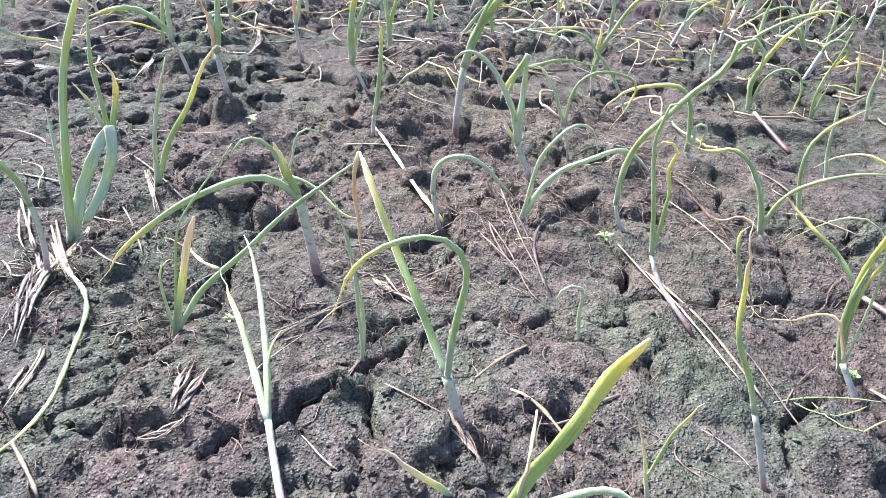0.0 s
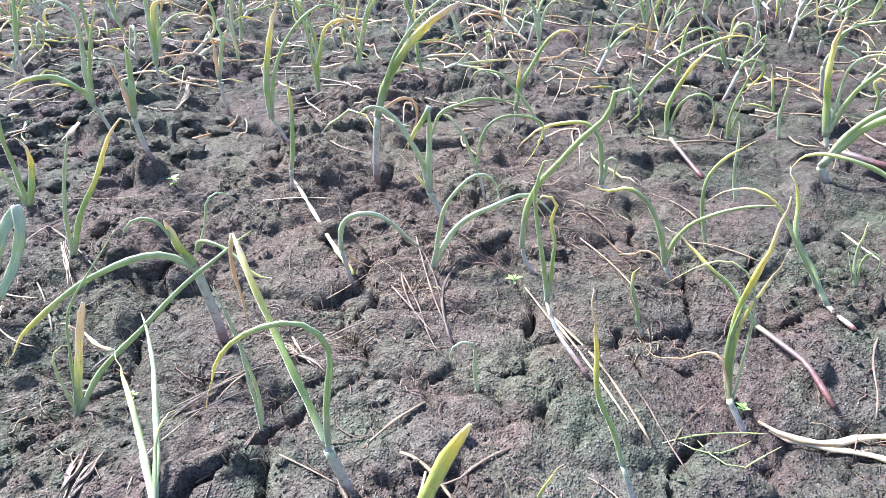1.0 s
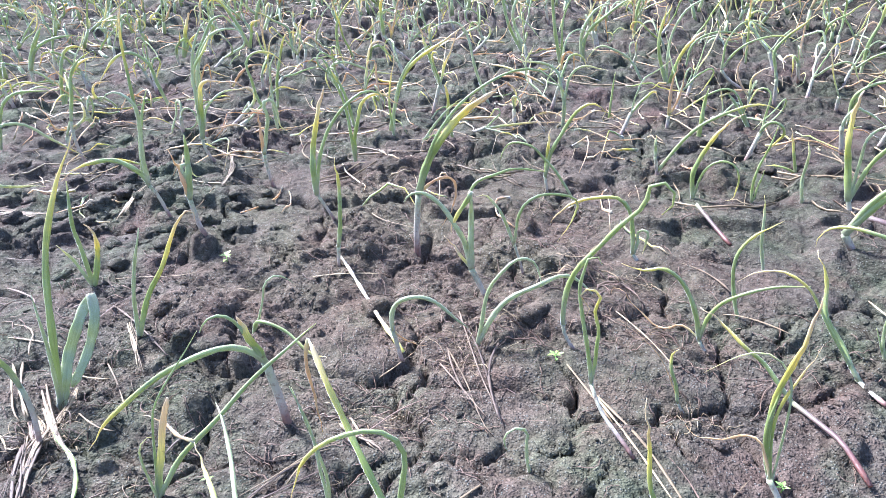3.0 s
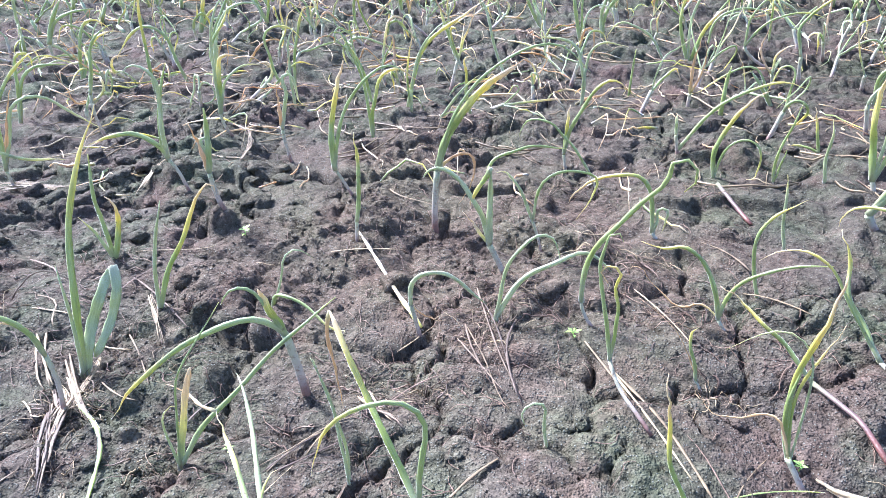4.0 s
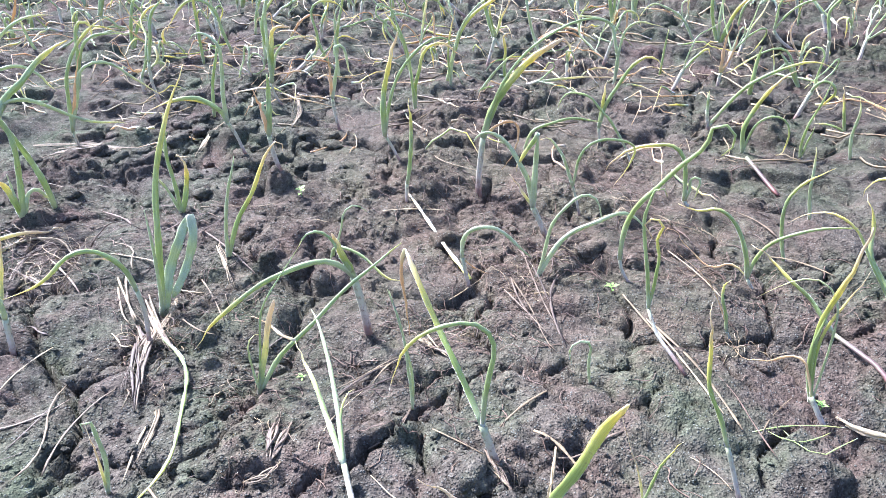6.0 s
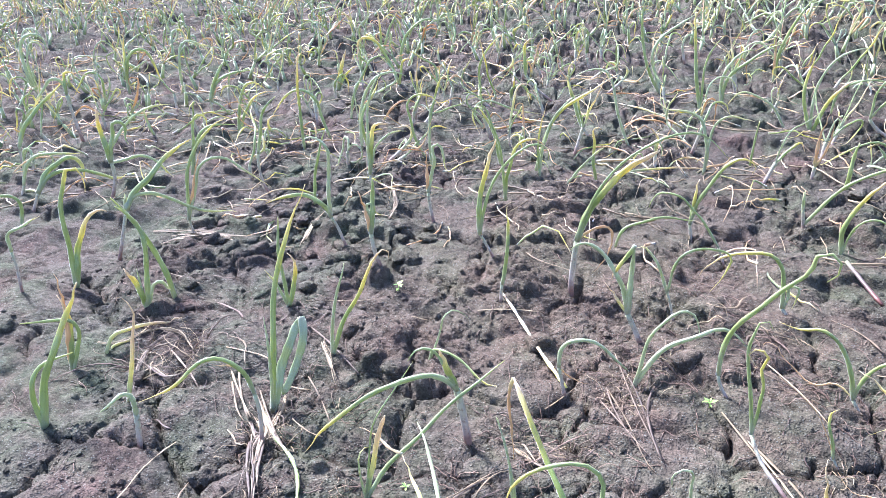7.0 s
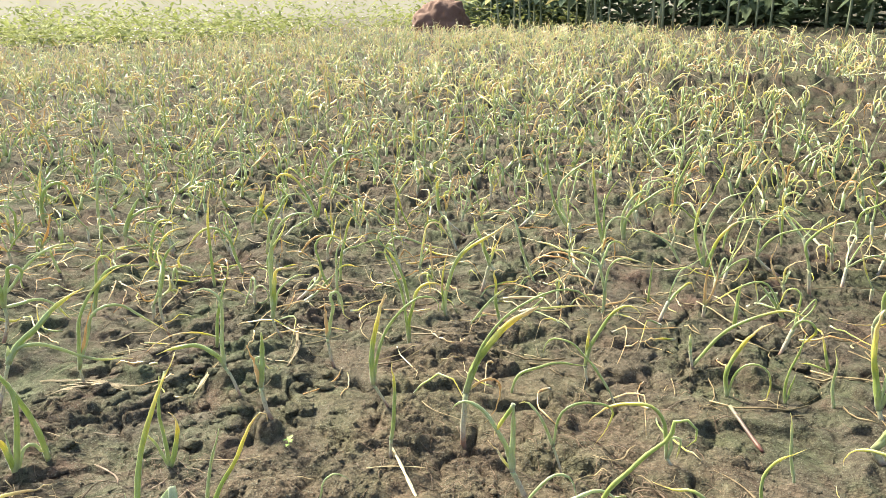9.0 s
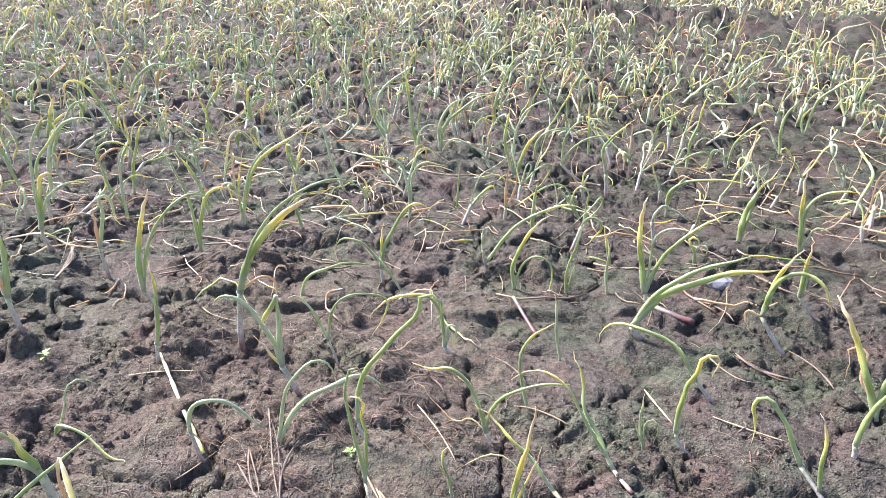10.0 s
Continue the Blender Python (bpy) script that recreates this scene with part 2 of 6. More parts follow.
def cell_edges(x, y, seed=0):
    """How far each place is from the border of its crumb, in cell sizes, and a number for the crumb."""
    xi, yi = np.floor(x).astype(int), np.floor(y).astype(int)
    f1, f2, who = np.full(x.shape, 9.0), np.full(x.shape, 9.0), np.zeros(x.shape)
    for i in (-1, 0, 1):
        for j in (-1, 0, 1):
            h = _PERM[_PERM[(xi + i + seed * 13) & 255] + ((yi + j + seed * 7) & 255)]
            px, py = xi + i + 0.15 + 0.7 * ((h * 37) % 256) / 256, yi + j + 0.15 + 0.7 * ((h * 91) % 256) / 256
            d = np.hypot(x - px, y - py)
            nearer = d < f1
            f2 = np.where(nearer, f1, np.minimum(f2, d))
            who = np.where(nearer, h / 256.0, who)
            f1 = np.where(nearer, d, f1)
    return f2 - f1, who


def smooth(a, b, v):
    t = np.clip((v - a) / (b - a), 0, 1)
    return t * t * (3 - 2 * t)


CRACKS, LUMPS = [], []


def crack(width, depth, *points):
    """A gaping crack in the dried crust, along a line of places."""
    CRACKS.append((width, depth, points))


def lump(x, y, r, h, flat=0.0):
    """A clod that is one with the ground; flat: a plate rather than a ball."""
    LUMPS.append((x, y, r, h, flat))

crack(0.0030, 0.013, (-0.440, 0.453), (-0.389, 0.393), (-0.353, 0.359), (-0.329, 0.341), (-0.298, 0.338), (-0.276, 0.357), (-0.253, 0.383))
crack(0.0027, 0.012, (-0.343, 0.346), (-0.293, 0.317), (-0.274, 0.286), (-0.277, 0.247))
crack(0.0018, 0.007, (-0.183, 0.320), (-0.160, 0.346), (-0.114, 0.344))
crack(0.0027, 0.013, (0.014, 0.377), (-0.008, 0.346), (-0.021, 0.324), (-0.031, 0.300))
crack(0.0021, 0.010, (-0.010, 0.327), (0.005, 0.297), (0.016, 0.280))
crack(0.0024, 0.011, (-0.031, 0.300), (-0.049, 0.273), (-0.075, 0.263), (-0.085, 0.251))
crack(0.0024, 0.012, (0.037, 0.412), (0.025, 0.384), (0.022, 0.360))
crack(0.0018, 0.007, (0.049, 0.401), (0.089, 0.403), (0.106, 0.415))
crack(0.0018, 0.008, (0.167, 0.359), (0.173, 0.381), (0.186, 0.395))
crack(0.0021, 0.009, (0.278, 0.382), (0.260, 0.349), (0.254, 0.317))
crack(0.0021, 0.008, (-0.189, 0.294), (-0.156, 0.322), (-0.131, 0.327))
crack(0.0018, 0.008, (0.075, 0.273), (0.085, 0.296), (0.077, 0.311))
crack(0.0024, 0.011, (-0.031, 0.584), (-0.007, 0.558), (0.025, 0.525), (0.024, 0.474))
crack(0.0018, 0.008, (-0.019, 0.366), (0.001, 0.392), (0.027, 0.409))
crack(0.0021, 0.010, (0.192, 0.587), (0.220, 0.559), (0.227, 0.551))
crack(0.0021, 0.010, (0.234, 0.454), (0.241, 0.418), (0.252, 0.405))
crack(0.0018, 0.008, (0.067, 0.722), (0.100, 0.844), (0.090, 0.895))
crack(0.0021, 0.010, (0.352, 0.573), (0.388, 0.612), (0.421, 0.653))
crack(0.0018, 0.008, (0.422, 0.505), (0.458, 0.536), (0.497, 0.554))
lump(0.066, 0.386, 0.024, 0.006, 1)
lump(-0.017, 0.288, 0.024, 0.006, 1)
lump(0.287, 0.345, 0.025, 0.013, 0.4)
lump(-0.267, 0.706, 0.018, 0.013, 0)
lump(-0.146, 0.509, 0.013, 0.011, 0)
lump(-0.207, 0.379, 0.010, 0.009, 0)
lump(-0.375, 0.816, 0.021, 0.012, 0)
lump(-0.207, 0.534, 0.015, 0.012, 0)
lump(-0.227, 0.416, 0.012, 0.011, 0)
lump(0.366, 0.444, 0.014, 0.012, 0.3)
lump(-0.266, 0.707, 0.018, 0.012, 0)
lump(-0.025, 0.312, 0.014, 0.010, 0.5)
lump(-0.163, 0.455, 0.016, 0.012, 0)
lump(0.568, 0.671, 0.022, 0.012, 0.3)
lump(0.827, 0.855, 0.024, 0.012, 0)


def soil(x, y):
    """Height of the ground."""
    x, y = np.asarray(x, float), np.asarray(y, float)
    rise = 0.033 * np.log1p(np.exp(np.clip((y - 1.0) / 0.3, -30, 400).clip(None, 30))) * 0.3
    rise = np.where(y > 9, 0.033 * 8.0, np.where(y > 8, 0.033 * (y - 1.0), rise))
    wx, wy = x + 0.02 * fbm(x / 0.07, y / 0.07, 40, 3), y + 0.02 * fbm(x / 0.07, y / 0.07, 50, 3)
    z = 0.012 * fbm(x / 0.45, y / 0.45, 1, 2) + 0.008 * fbm(x / 0.13, y / 0.11, 101, 2)
    plates, who = cell_edges(wx / 0.15, wy / 0.12, 3)
    near_ = 0.003 + 0.009 * smooth(2.0, 1.1, y)
    jx, jy = wx + near_ * fbm(x / 0.025, y / 0.025, 81, 3), wy + near_ * fbm(x / 0.025, y / 0.025, 91, 3)
    flakes, tilt = cell_edges(jx / 0.06, jy / 0.046, 11)
    chips, chip = cell_edges(jx / 0.021, jy / 0.019, 17)
    grit, speck = cell_edges(jx / 0.010, jy / 0.009, 29)
    # crumbled to clods on the left and far side, whole plates nearer
    rough = smooth(-0.05, 0.45, fbm(x / 0.3, y / 0.3, 21, 3) + -0.1 * smooth(-0.15, -0.3, x) * smooth(0.42, 0.6, y) + 0.12 * smooth(0.5, 0.8, y) - 0.3 * smooth(-0.1, -0.25, x) * smooth(0.5, 0.38, y))
    fine = smooth(2.8, 1.7, np.abs(x - 0.1)) * smooth(-1.3, -0.5, y)   # the small crumble, trodden flat elsewhere
    out = smooth(1.1, 1.9, y)
    fine = fine * smooth(2.0, 1.1, y)
    # dried plates at uneven heights, rounded at their edges, broken into flakes and clods in places
    z = z + (who - 0.5) * 0.007 + 0.006 * smooth(0.0, 0.28, plates)
    z = z + (tilt - 0.5) * (0.0018 + 0.006 * rough + 0.006 * out) + (0.001 + 0.0045 * rough + 0.007 * out) * np.sqrt(smooth(0.0, 0.5, flakes))
    z = z + fine * ((chip - 0.5) * (0.0003 + 0.0036 * rough) + (0.0004 + 0.0032 * rough) * np.sqrt(smooth(0.0, 0.6, chips)))
    z = z + fine * ((speck - 0.5) * 0.0012 + 0.0012 * smooth(0.0, 0.5, grit)) * (0.25 + 0.75 * rough)
    z = z + (0.005 + 0.003 * rough) * (billow(wx / 0.07, wy / 0.06, 5, 4) - 0.3)
    z = z + fine * (0.0012 + 0.001 * rough) * fbm(x / 0.014, y / 0.011, 15, 3)
    open_ = smooth(-0.12, 0.12, fbm(x / 0.22, y / 0.22, 33, 2))
    z = z - 0.012 * smooth(0.032, 0.010, plates) * open_
    z = z - 0.005 * smooth(0.07, 0.02, flakes) * smooth(0.0, 0.25, fbm(x / 0.15, y / 0.15, 61, 2))
    # low broken ledges that run across
    ledge = wy + 0.03 * fbm(x / 0.1, y / 0.2, 111, 3)
    step = (ledge / 0.115) % 1.0
    z = z + 0.015 * smooth(0.35, 0.7, y) * smooth(-0.25, 0.25, fbm(x / 0.16, y / 0.25, 121, 2)) * (smooth(0.0, 0.10, step) - step)
    for cx, cy, r, h, flat in LUMPS:
        near = (np.abs(x - cx) < 1.6 * r) & (np.abs(y - cy) < 1.6 * r)
        if near.any():
            d = np.hypot(x[near] - cx, y[near] - cy) / r * (1 + 0.35 * perlin(x[near] / r * 1.3, y[near] / r * 1.3, 77))
            dome = np.sqrt(np.clip(1 - d**2, 0, 1)) * (1 - flat) + smooth(1.0, 0.8, d) * flat
            z[near] = z[near] * (1 - 0.5 * flat * (d < 1)) + h * dome
    for width, depth, pts in CRACKS:
        for (ax, ay), (bx, by) in zip(pts, pts[1:]):
            pad = 5 * width
            near = (x > min(ax, bx) - pad) & (x < max(ax, bx) + pad) & (y > min(ay, by) - pad) & (y < max(ay, by) + pad)
            if near.any():
                px, py = wx[near] * 0.5 + x[near] * 0.5 - ax, wy[near] * 0.5 + y[near] * 0.5 - ay
                t = np.clip((px * (bx - ax) + py * (by - ay)) / ((bx - ax) ** 2 + (by - ay) ** 2), 0, 1)
                d = np.hypot(px - t * (bx - ax), py - t * (by - ay))
                z[near] = np.minimum(z[near], z[near] - depth * smooth(1.25 * width, 0.35 * width, d))
    # the dark, freshly turned ridge across the far part of the bed
    off = y - 3.85 + 0.42 * (x - 0.4)
    over = np.exp(-(off / 0.20) ** 2) * smooth(0.1, 0.7, x) * smooth(3.4, 2.2, x)
    z = z + over * (0.06 + 0.06 * billow(x / 0.22, y / 0.22, 70, 4))
    # coarser lumps beyond the trodden part
    z = z + smooth(1.1, 2.0, y) * 0.022 * (billow(wx / 0.15, wy / 0.18, 72, 4) - 0.3)
    return z + rise


def soil_at(x, y):
    return float(soil(np.array([x]), np.array([y]))[0])


def mesh_of(name, verts, faces, mats, attrs=None, smooth_faces=True):
    me = bpy.data.meshes.new(name)
    me.from_pydata([tuple(v) for v in verts], [], faces)
    for m in mats:
        me.materials.append(m)
    for k, vals in (attrs or {}).items():
        me.attributes.new(k, "FLOAT", "POINT").data.foreach_set("value", np.asarray(vals, np.float32))
    if smooth_faces:
        me.polygons.foreach_set("use_smooth", [True] * len(me.polygons))
    me.update()
    return me


def spaced(lo, fine_lo, fine_hi, hi, step, reach_lo, reach_hi, grow=1.011):
    """Lines of a grid: even in the middle, slowly wider out to a reach, then soon wide."""
    def out(start, way, end, reach):
        got, s = [start], step
        while abs(got[-1] - start) < abs(end - start):
            s *= grow if abs(got[-1] - start) < reach else 1.06
            got.append(got[-1] + way * s)
        return got[1:]

    mid = list(np.arange(fine_lo, fine_hi, step))
    return np.array(out(mid[0], -1, lo, reach_lo)[::-1] + mid + out(mid[-1], 1, hi, reach_hi))


def ground():
    xs = spaced(-90, -0.5, 0.75, 90, 0.003, 4.0, 2.4)
    ys = spaced(-30, 0.15, 0.95, 130, 0.0028, 1.6, 5.0, 1.0075)
    gx, gy = np.meshgrid(xs, ys)
    gz = soil(gx.ravel(), gy.ravel())
    co = np.stack([gx.ravel(), gy.ravel(), gz], 1).astype(np.float32)
    nx, ny = len(xs), len(ys)
    i = (np.arange(ny - 1)[:, None] * nx + np.arange(nx - 1)).ravel()
    quads = np.stack([i, i + 1, i + nx + 1, i + nx], 1).astype(np.int32)
    me = bpy.data.meshes.new("ground")
    me.vertices.add(len(co))
    me.vertices.foreach_set("co", co.ravel())
    me.loops.add(quads.size)
    me.loops.foreach_set("vertex_index", quads.ravel())
    me.polygons.add(len(quads))
    me.polygons.foreach_set("loop_start", np.arange(0, quads.size, 4, dtype=np.int32))
    me.polygons.foreach_set("use_smooth", np.ones(len(quads), bool))
    me.update(calc_edges=True)
    me.materials.append(SOIL)
    return tagged(new("ground", me), "cracked grey-brown field soil, lumpy and dry", "ground", kind="structure")


ground()


# ---- onion plants ----
def curve(start, length, turn, tilt, angles, steps):
    """A line that begins at start and runs in a leaning plane: turn is the heading of the plane's level axis, tilt how far the plane
    leans back, angles how steeply the line climbs from place to place along it."""
    a, b = radians(turn), radians(tilt)
    level = Vector((math.cos(a), math.sin(a), 0))
    up = Vector((-math.sin(a) * math.sin(b), math.cos(a) * math.sin(b), math.cos(b)))
    pts, p = [Vector(start)], Vector(start)
    for i in range(steps):
        f = (i + 0.5) / steps * (len(angles) - 1)
        k = min(int(f), len(angles) - 2)
        e = radians(angles[k] + (angles[k + 1] - angles[k]) * (f - k))
        p = p + (level * math.cos(e) + up * math.sin(e)) * (length / steps)
        pts.append(p.copy())
    return pts, level.cross(up)


def tube(pts, side, radii, depth, sides):
    """A closed tube along pts; radii across the plane it bends in, depth times that the other way."""
    verts, faces, along = [], [], []
    n = len(pts)
    for i, p in enumerate(pts):
        t = (pts[min(i + 1, n - 1)] - pts[max(i - 1, 0)]).normalized()
        u = side.cross(t).normalized()
        for j in range(sides):
            c = 2 * math.pi * j / sides
            verts.append(p + u * (math.cos(c) * radii[i]) + side * (math.sin(c) * radii[i] * depth))
            along.append(i / (n - 1))
    for i in range(n - 1):
        for j in range(sides):
            a, b = i * sides + j, i * sides + (j + 1) % sides
            faces.append((a, b, b + sides, a + sides))
    faces.append(tuple(range(sides))[::-1])
    faces.append(tuple(range((n - 1) * sides, n * sides)))
    return verts, faces, along


# kind: (how much has yellowed, how waxy, depth over width)
KINDS = {"green": (0.12, 0.32, 0.75), "blue": (0.05, 0.75, 0.8), "yellow": (0.62, 0.2, 0.7), "tipped": (0.42, 0.28, 0.75),
         "stub": (0.6, 0.1, 0.6), "scorch": (0.52, 0.1, 0.45), "blade": (0.75, 0.5, 0.4), "tan": (1.35, 0.0, 0.35), "pale": (0.35, 0.7, 0.6), "flat": (0.0, 0.6, 0.14), "cream": (0.95, 0.55, 0.6), "lime": (0.5, 0.3, 0.5), "spear": (0.36, 0.15, 0.6)}


def leaf_geometry(start, kind, width, length, turn, tilt, angles, steps=14, sides=8, rest=None):
    dry, pale, depth = KINDS[kind]
    pts, side = curve(start, length, turn, tilt, angles, steps)
    n = len(pts)
    # the hollow leaf thins towards its tip and never runs quite straight
    radii, wave = [], 0.22 if kind == "tan" else 0.09
    phase = (turn * 7.31 + length * 913) % 6.28
    for i in range(n):
        s = i / (n - 1)
        r = width / 2 * (1.0 - (0.2 if kind in ("stub", "flat", "blade", "scorch", "spear") else 0.45) * s) * min(1.0, 0.3 + (1 - s) * (9.0 if kind in ("stub", "flat", "blade", "scorch", "spear") else 5.0 if kind == "yellow" else 3.0)) * (0.85 + 0.15 * min(1, s * 5))
        if dry > 0.3 and kind not in ("blade", "scorch"):   # the dried end shrivels and twists
            shrunk = float(smooth(1.0 - 0.55 * min(dry, 1.0), 1.05 - 0.3 * min(dry, 1.0), np.array(s)))
            r *= 1 - (0.45 if width < 0.008 else 0.2) * shrunk
            pts[i] = pts[i] + Vector((math.sin(i * 2.1 + phase), math.cos(i * 1.7 + phase), 0.8 * math.sin(i * 1.3 + phase))) * min(0.2 * width, 0.0012) * shrunk
        radii.append(r * (1 + wave * math.sin(i * 1.9 + phase)))
        pts[i] = pts[i] + side * (width * 0.3 * math.sin(i * 0.8 + phase) * min(1, s * 4))
    if rest:
        rest(pts, width * 0.35)
    v, f, along = tube(pts, side, radii, depth, sides)
    return v, f, along, dry, pale, pts


def part(name, me, parent, label=""):
    ob = new(name, me)
    ob.parent = parent
    return tagged(ob, label)


class Onion:
    """One plant: an Empty at its root, and its sheath and leaves under it."""

    def __init__(self, x, y, label, lift=0.0, group="onion plants of the bed"):
        self.root = tagged(new("onion_plant"), label, "onion plant", group)
        self.place = Vector((x, y, soil_at(x, y) - 0.003 + lift))
        self.root.location = self.place
        self.line = [Vector((0, 0, 0))]

    def rest(self, pts, over, stiff=False):
        """Keeps a line that lies down on top of the soil; a stiff one bridges hollows rather than follow them."""
        zs = soil(np.array([self.place.x + p.x for p in pts]), np.array([self.place.y + p.y for p in pts]))
        lift = np.maximum(0.0, zs - self.place.z + over - np.array([p.z for p in pts]))
        if lift.max() <= 0:
            return
        reach = 2 if stiff else 1
        top = np.array([lift[max(0, i - reach):i + reach + 1].max() for i in range(len(lift))]) if stiff else lift
        pad = np.r_[[top[0]] * reach, top, [top[-1]] * reach]
        even = np.convolve(pad, np.ones(2 * reach + 1) / (2 * reach + 1), "valid")
        for i, p in enumerate(pts):
            p.z += max(float(lift[i]), float(even[i])) * (1.0 if stiff else min(1.0, i / 2))

    def stem(self, width, length, turn, tilt, *angles, bulb=1.15):
        pts, side = curve((0, 0, -0.006), length + 0.006, turn, tilt, angles, 9)
        width *= 0.72 if tilt < 30 else 0.62
        radii = [width / 2 * (bulb if i == 0 else 1 + (bulb - 1) * max(0, 1 - i / 3.5) + 0.0) * (0.75 if i == 0 else 1) for i in range(10)]
        if tilt > 30:
            self.rest(pts, width * 0.4, True)
        v, f, along = tube(pts, side, radii, 0.95, 10)
        part("stem", mesh_of("stem", v, f, [STEM], {"along": along, "fallen": [1.0 if tilt > 76 else 0.0] * len(v)}), self.root, "purplish fallen sheath" if tilt > 76 else "whitish sheath, purple at the root")
        self.line = pts
        return self

    def leaf(self, kind, width, length, turn, tilt, *angles, at=1.0):
        start = self.tip if at > 1 else self.line[round(at * (len(self.line) - 1))]   # at 2: folded over from the last leaf's tip
        v, f, along, dry, pale, pts = leaf_geometry(start, kind, width * float(np.interp(self.place.y, (0.42, 0.60, 0.85, 1.2), (1.0, 1.25, 1.15, 0.85))) * (0.82 if self.place.x > 0.3 else 1.0), length, turn, tilt, angles, 18 if length > 0.1 else 12, 10, self.rest)
        me = mesh_of("leaf", v, f, [LEAF], {"along": along, "dry": [dry] * len(v), "pale": [pale] * len(v), "round": [i % 10 / 10 for i in range(len(v))]})
        part("leaf", me, self.root)
        self.tip = pts[-1]
        return self

o = Onion(-0.008, 0.724, "onion plant with a thick green leaf yellowing to its tip")
o.stem(0.0098, 0.081, 7, 0, 95, 86, 84)
o.leaf("stub", 0.0078, 0.151, 7, 0, 75, 76, 68, 62, 58, 51, 43, 39, 36, 34)
o.leaf("green", 0.0033, 0.252, 7, 0, 76, 76, 68, 57, 47, 35, 25, -0, -45, -47)
o.leaf("tan", 0.0033, 0.113, 7, 0, 47, 45, 34, 5, -67, -95, -103, -115, -122, -121)
o.leaf("green", 0.0037, 0.064, 7, 0, 79, 80, 76, 64, 54, 55)
o = Onion(0.082, 0.634, "onion plant with blue-green leaves, one bent sharply over")
o.stem(0.0087, 0.043, -0, 0, 111, 114, 116)
o.leaf("blue", 0.0053, 0.126, -0, 0, 102, 101, 105, 114, 121, 126, 134, 148, 214, 248)
o.leaf("blue", 0.0062, 0.088, -0, 0, 90, 90, 90, 89, 89, 89)
o.leaf("yellow", 0.0044, 0.050, -0, 0, 247, 247, 239, 234, 241, 249, 251, 250, at=2.00)
o.leaf("cream", 0.0036, 0.046, -0, 0, 124, 124, 125, 126, 126, 126)
o = Onion(0.118, 0.686, "onion plant with pale waxy and yellow-tipped leaves in cracked soil")
o.stem(0.0041, 0.046, 17, 0, 103, 104, 111)
o.leaf("pale", 0.0035, 0.079, 12, 0, 110, 109, 110, 114, 128, 131, 219)
o.leaf("tipped", 0.0031, 0.165, 19, 0, 81, 87, 62, 19, -12, -24, -109, -124, -126)
o = Onion(0.171, 0.552, "onion plant with green leaf in cracked soil")
o.stem(0.0048, 0.032, -18, 0, 129, 124, 97)
o.leaf("green", 0.0048, 0.212, -9, 0, 95, 86, 71, 53, 55, 45, 86, -61, -147)
o = Onion(0.250, 0.721, "onion plant with yellowing and pale waxy leaves in cracked soil")
o.stem(0.0063, 0.013, -19, 0, 130, 130, 130)
o.leaf("yellow", 0.0047, 0.169, -14, 0, 93, 98, 100, 127, 196, 196, 213, 231, 252)
o.leaf("pale", 0.0034, 0.072, -14, 0, 92, 69, 113, 21, -113, -82, -130, at=0.89)
o = Onion(0.295, 0.560, "onion plant with yellow-tipped and green leaves in cracked soil")
o.stem(0.0045, 0.021, -34, 0, 128, 128, 128)
o.leaf("tipped", 0.0044, 0.125, -15, 0, 104, 101, 110, 119, 125, 146, 209, 185, 138)
o.leaf("green", 0.0036, 0.122, -17, 0, 88, 80, 58, 41, 24, 19, 15)
o.leaf("tan", 0.0022, 0.121, -37, 0, 131, 164, 227, 191, 145, 154, 127, 208, 297)
o = Onion(0.303, 0.410, "onion plant with several green leaves yellowing at their ends")
o.leaf("stub", 0.0058, 0.170, -19, 0, 106, 106, 100, 94, 89, 82, 80, 80, 86, 88)
o.leaf("yellow", 0.0039, 0.138, -19, 0, 101, 101, 100, 96, 91, 83, 74, 72, 77, 83)
o.leaf("pale", 0.0026, 0.173, -19, 0, 91, 91, 91, 92, 94, 101, 136, 207, 226, 230)
o.leaf("green", 0.0042, 0.098, -19, 0, 107, 108, 106, 98, 90, 87, 83, 83)
o = Onion(0.369, 0.407, "fallen onion plant with yellowing leaf")
o.stem(0.0068, 0.083, -28, 82, 132, 138, 140)
o.leaf("yellow", 0.0058, 0.106, -33, 0, 130, 138, 140, 150, 151, 145, 165)
o = Onion(0.408, 0.482, "fallen onion plant with yellow-tipped and yellowing leaves")
o.stem(0.0064, 0.027, -49, 70, 159, 159, 159)
o.leaf("tipped", 0.0061, 0.119, -50, 0, 134, 132, 135, 121, 99, 112, 131, at=0.89)
o.leaf("yellow", 0.0040, 0.154, -29, 0, 127, 125, 128, 121, 158, 214, 234)
o = Onion(0.258, 0.477, "onion plant with yellow-tipped and dried tan leaves in cracked soil")
o.stem(0.0033, 0.017, -26, 0, 122, 122, 122)
o.leaf("tipped", 0.0036, 0.056, -29, 0, 104, 104, 105, 112, 102, 84, 46)
o.leaf("tan", 0.0013, 0.093, -27, 0, 113, 114, 119, 124, 143, 155, 157, at=0.78)
o = Onion(0.312, 0.385, "onion plant with dried tan leaf in cracked soil")
o.stem(0.0060, 0.029, -41, 0, 128, 128, 128)
o.leaf("tan", 0.0033, 0.106, -42, 0, 107, 114, 112, 212, 233, 213, 209, 159, 128)
o = Onion(0.204, 0.418, "onion plant with green and yellowing leaves in cracked soil")
o.stem(0.0051, 0.064, -9, 40, 128, 126, 112)
o.leaf("green", 0.0039, 0.130, -9, 0, 99, 99, 99, 103, 102, 99, 81, 77, -103)
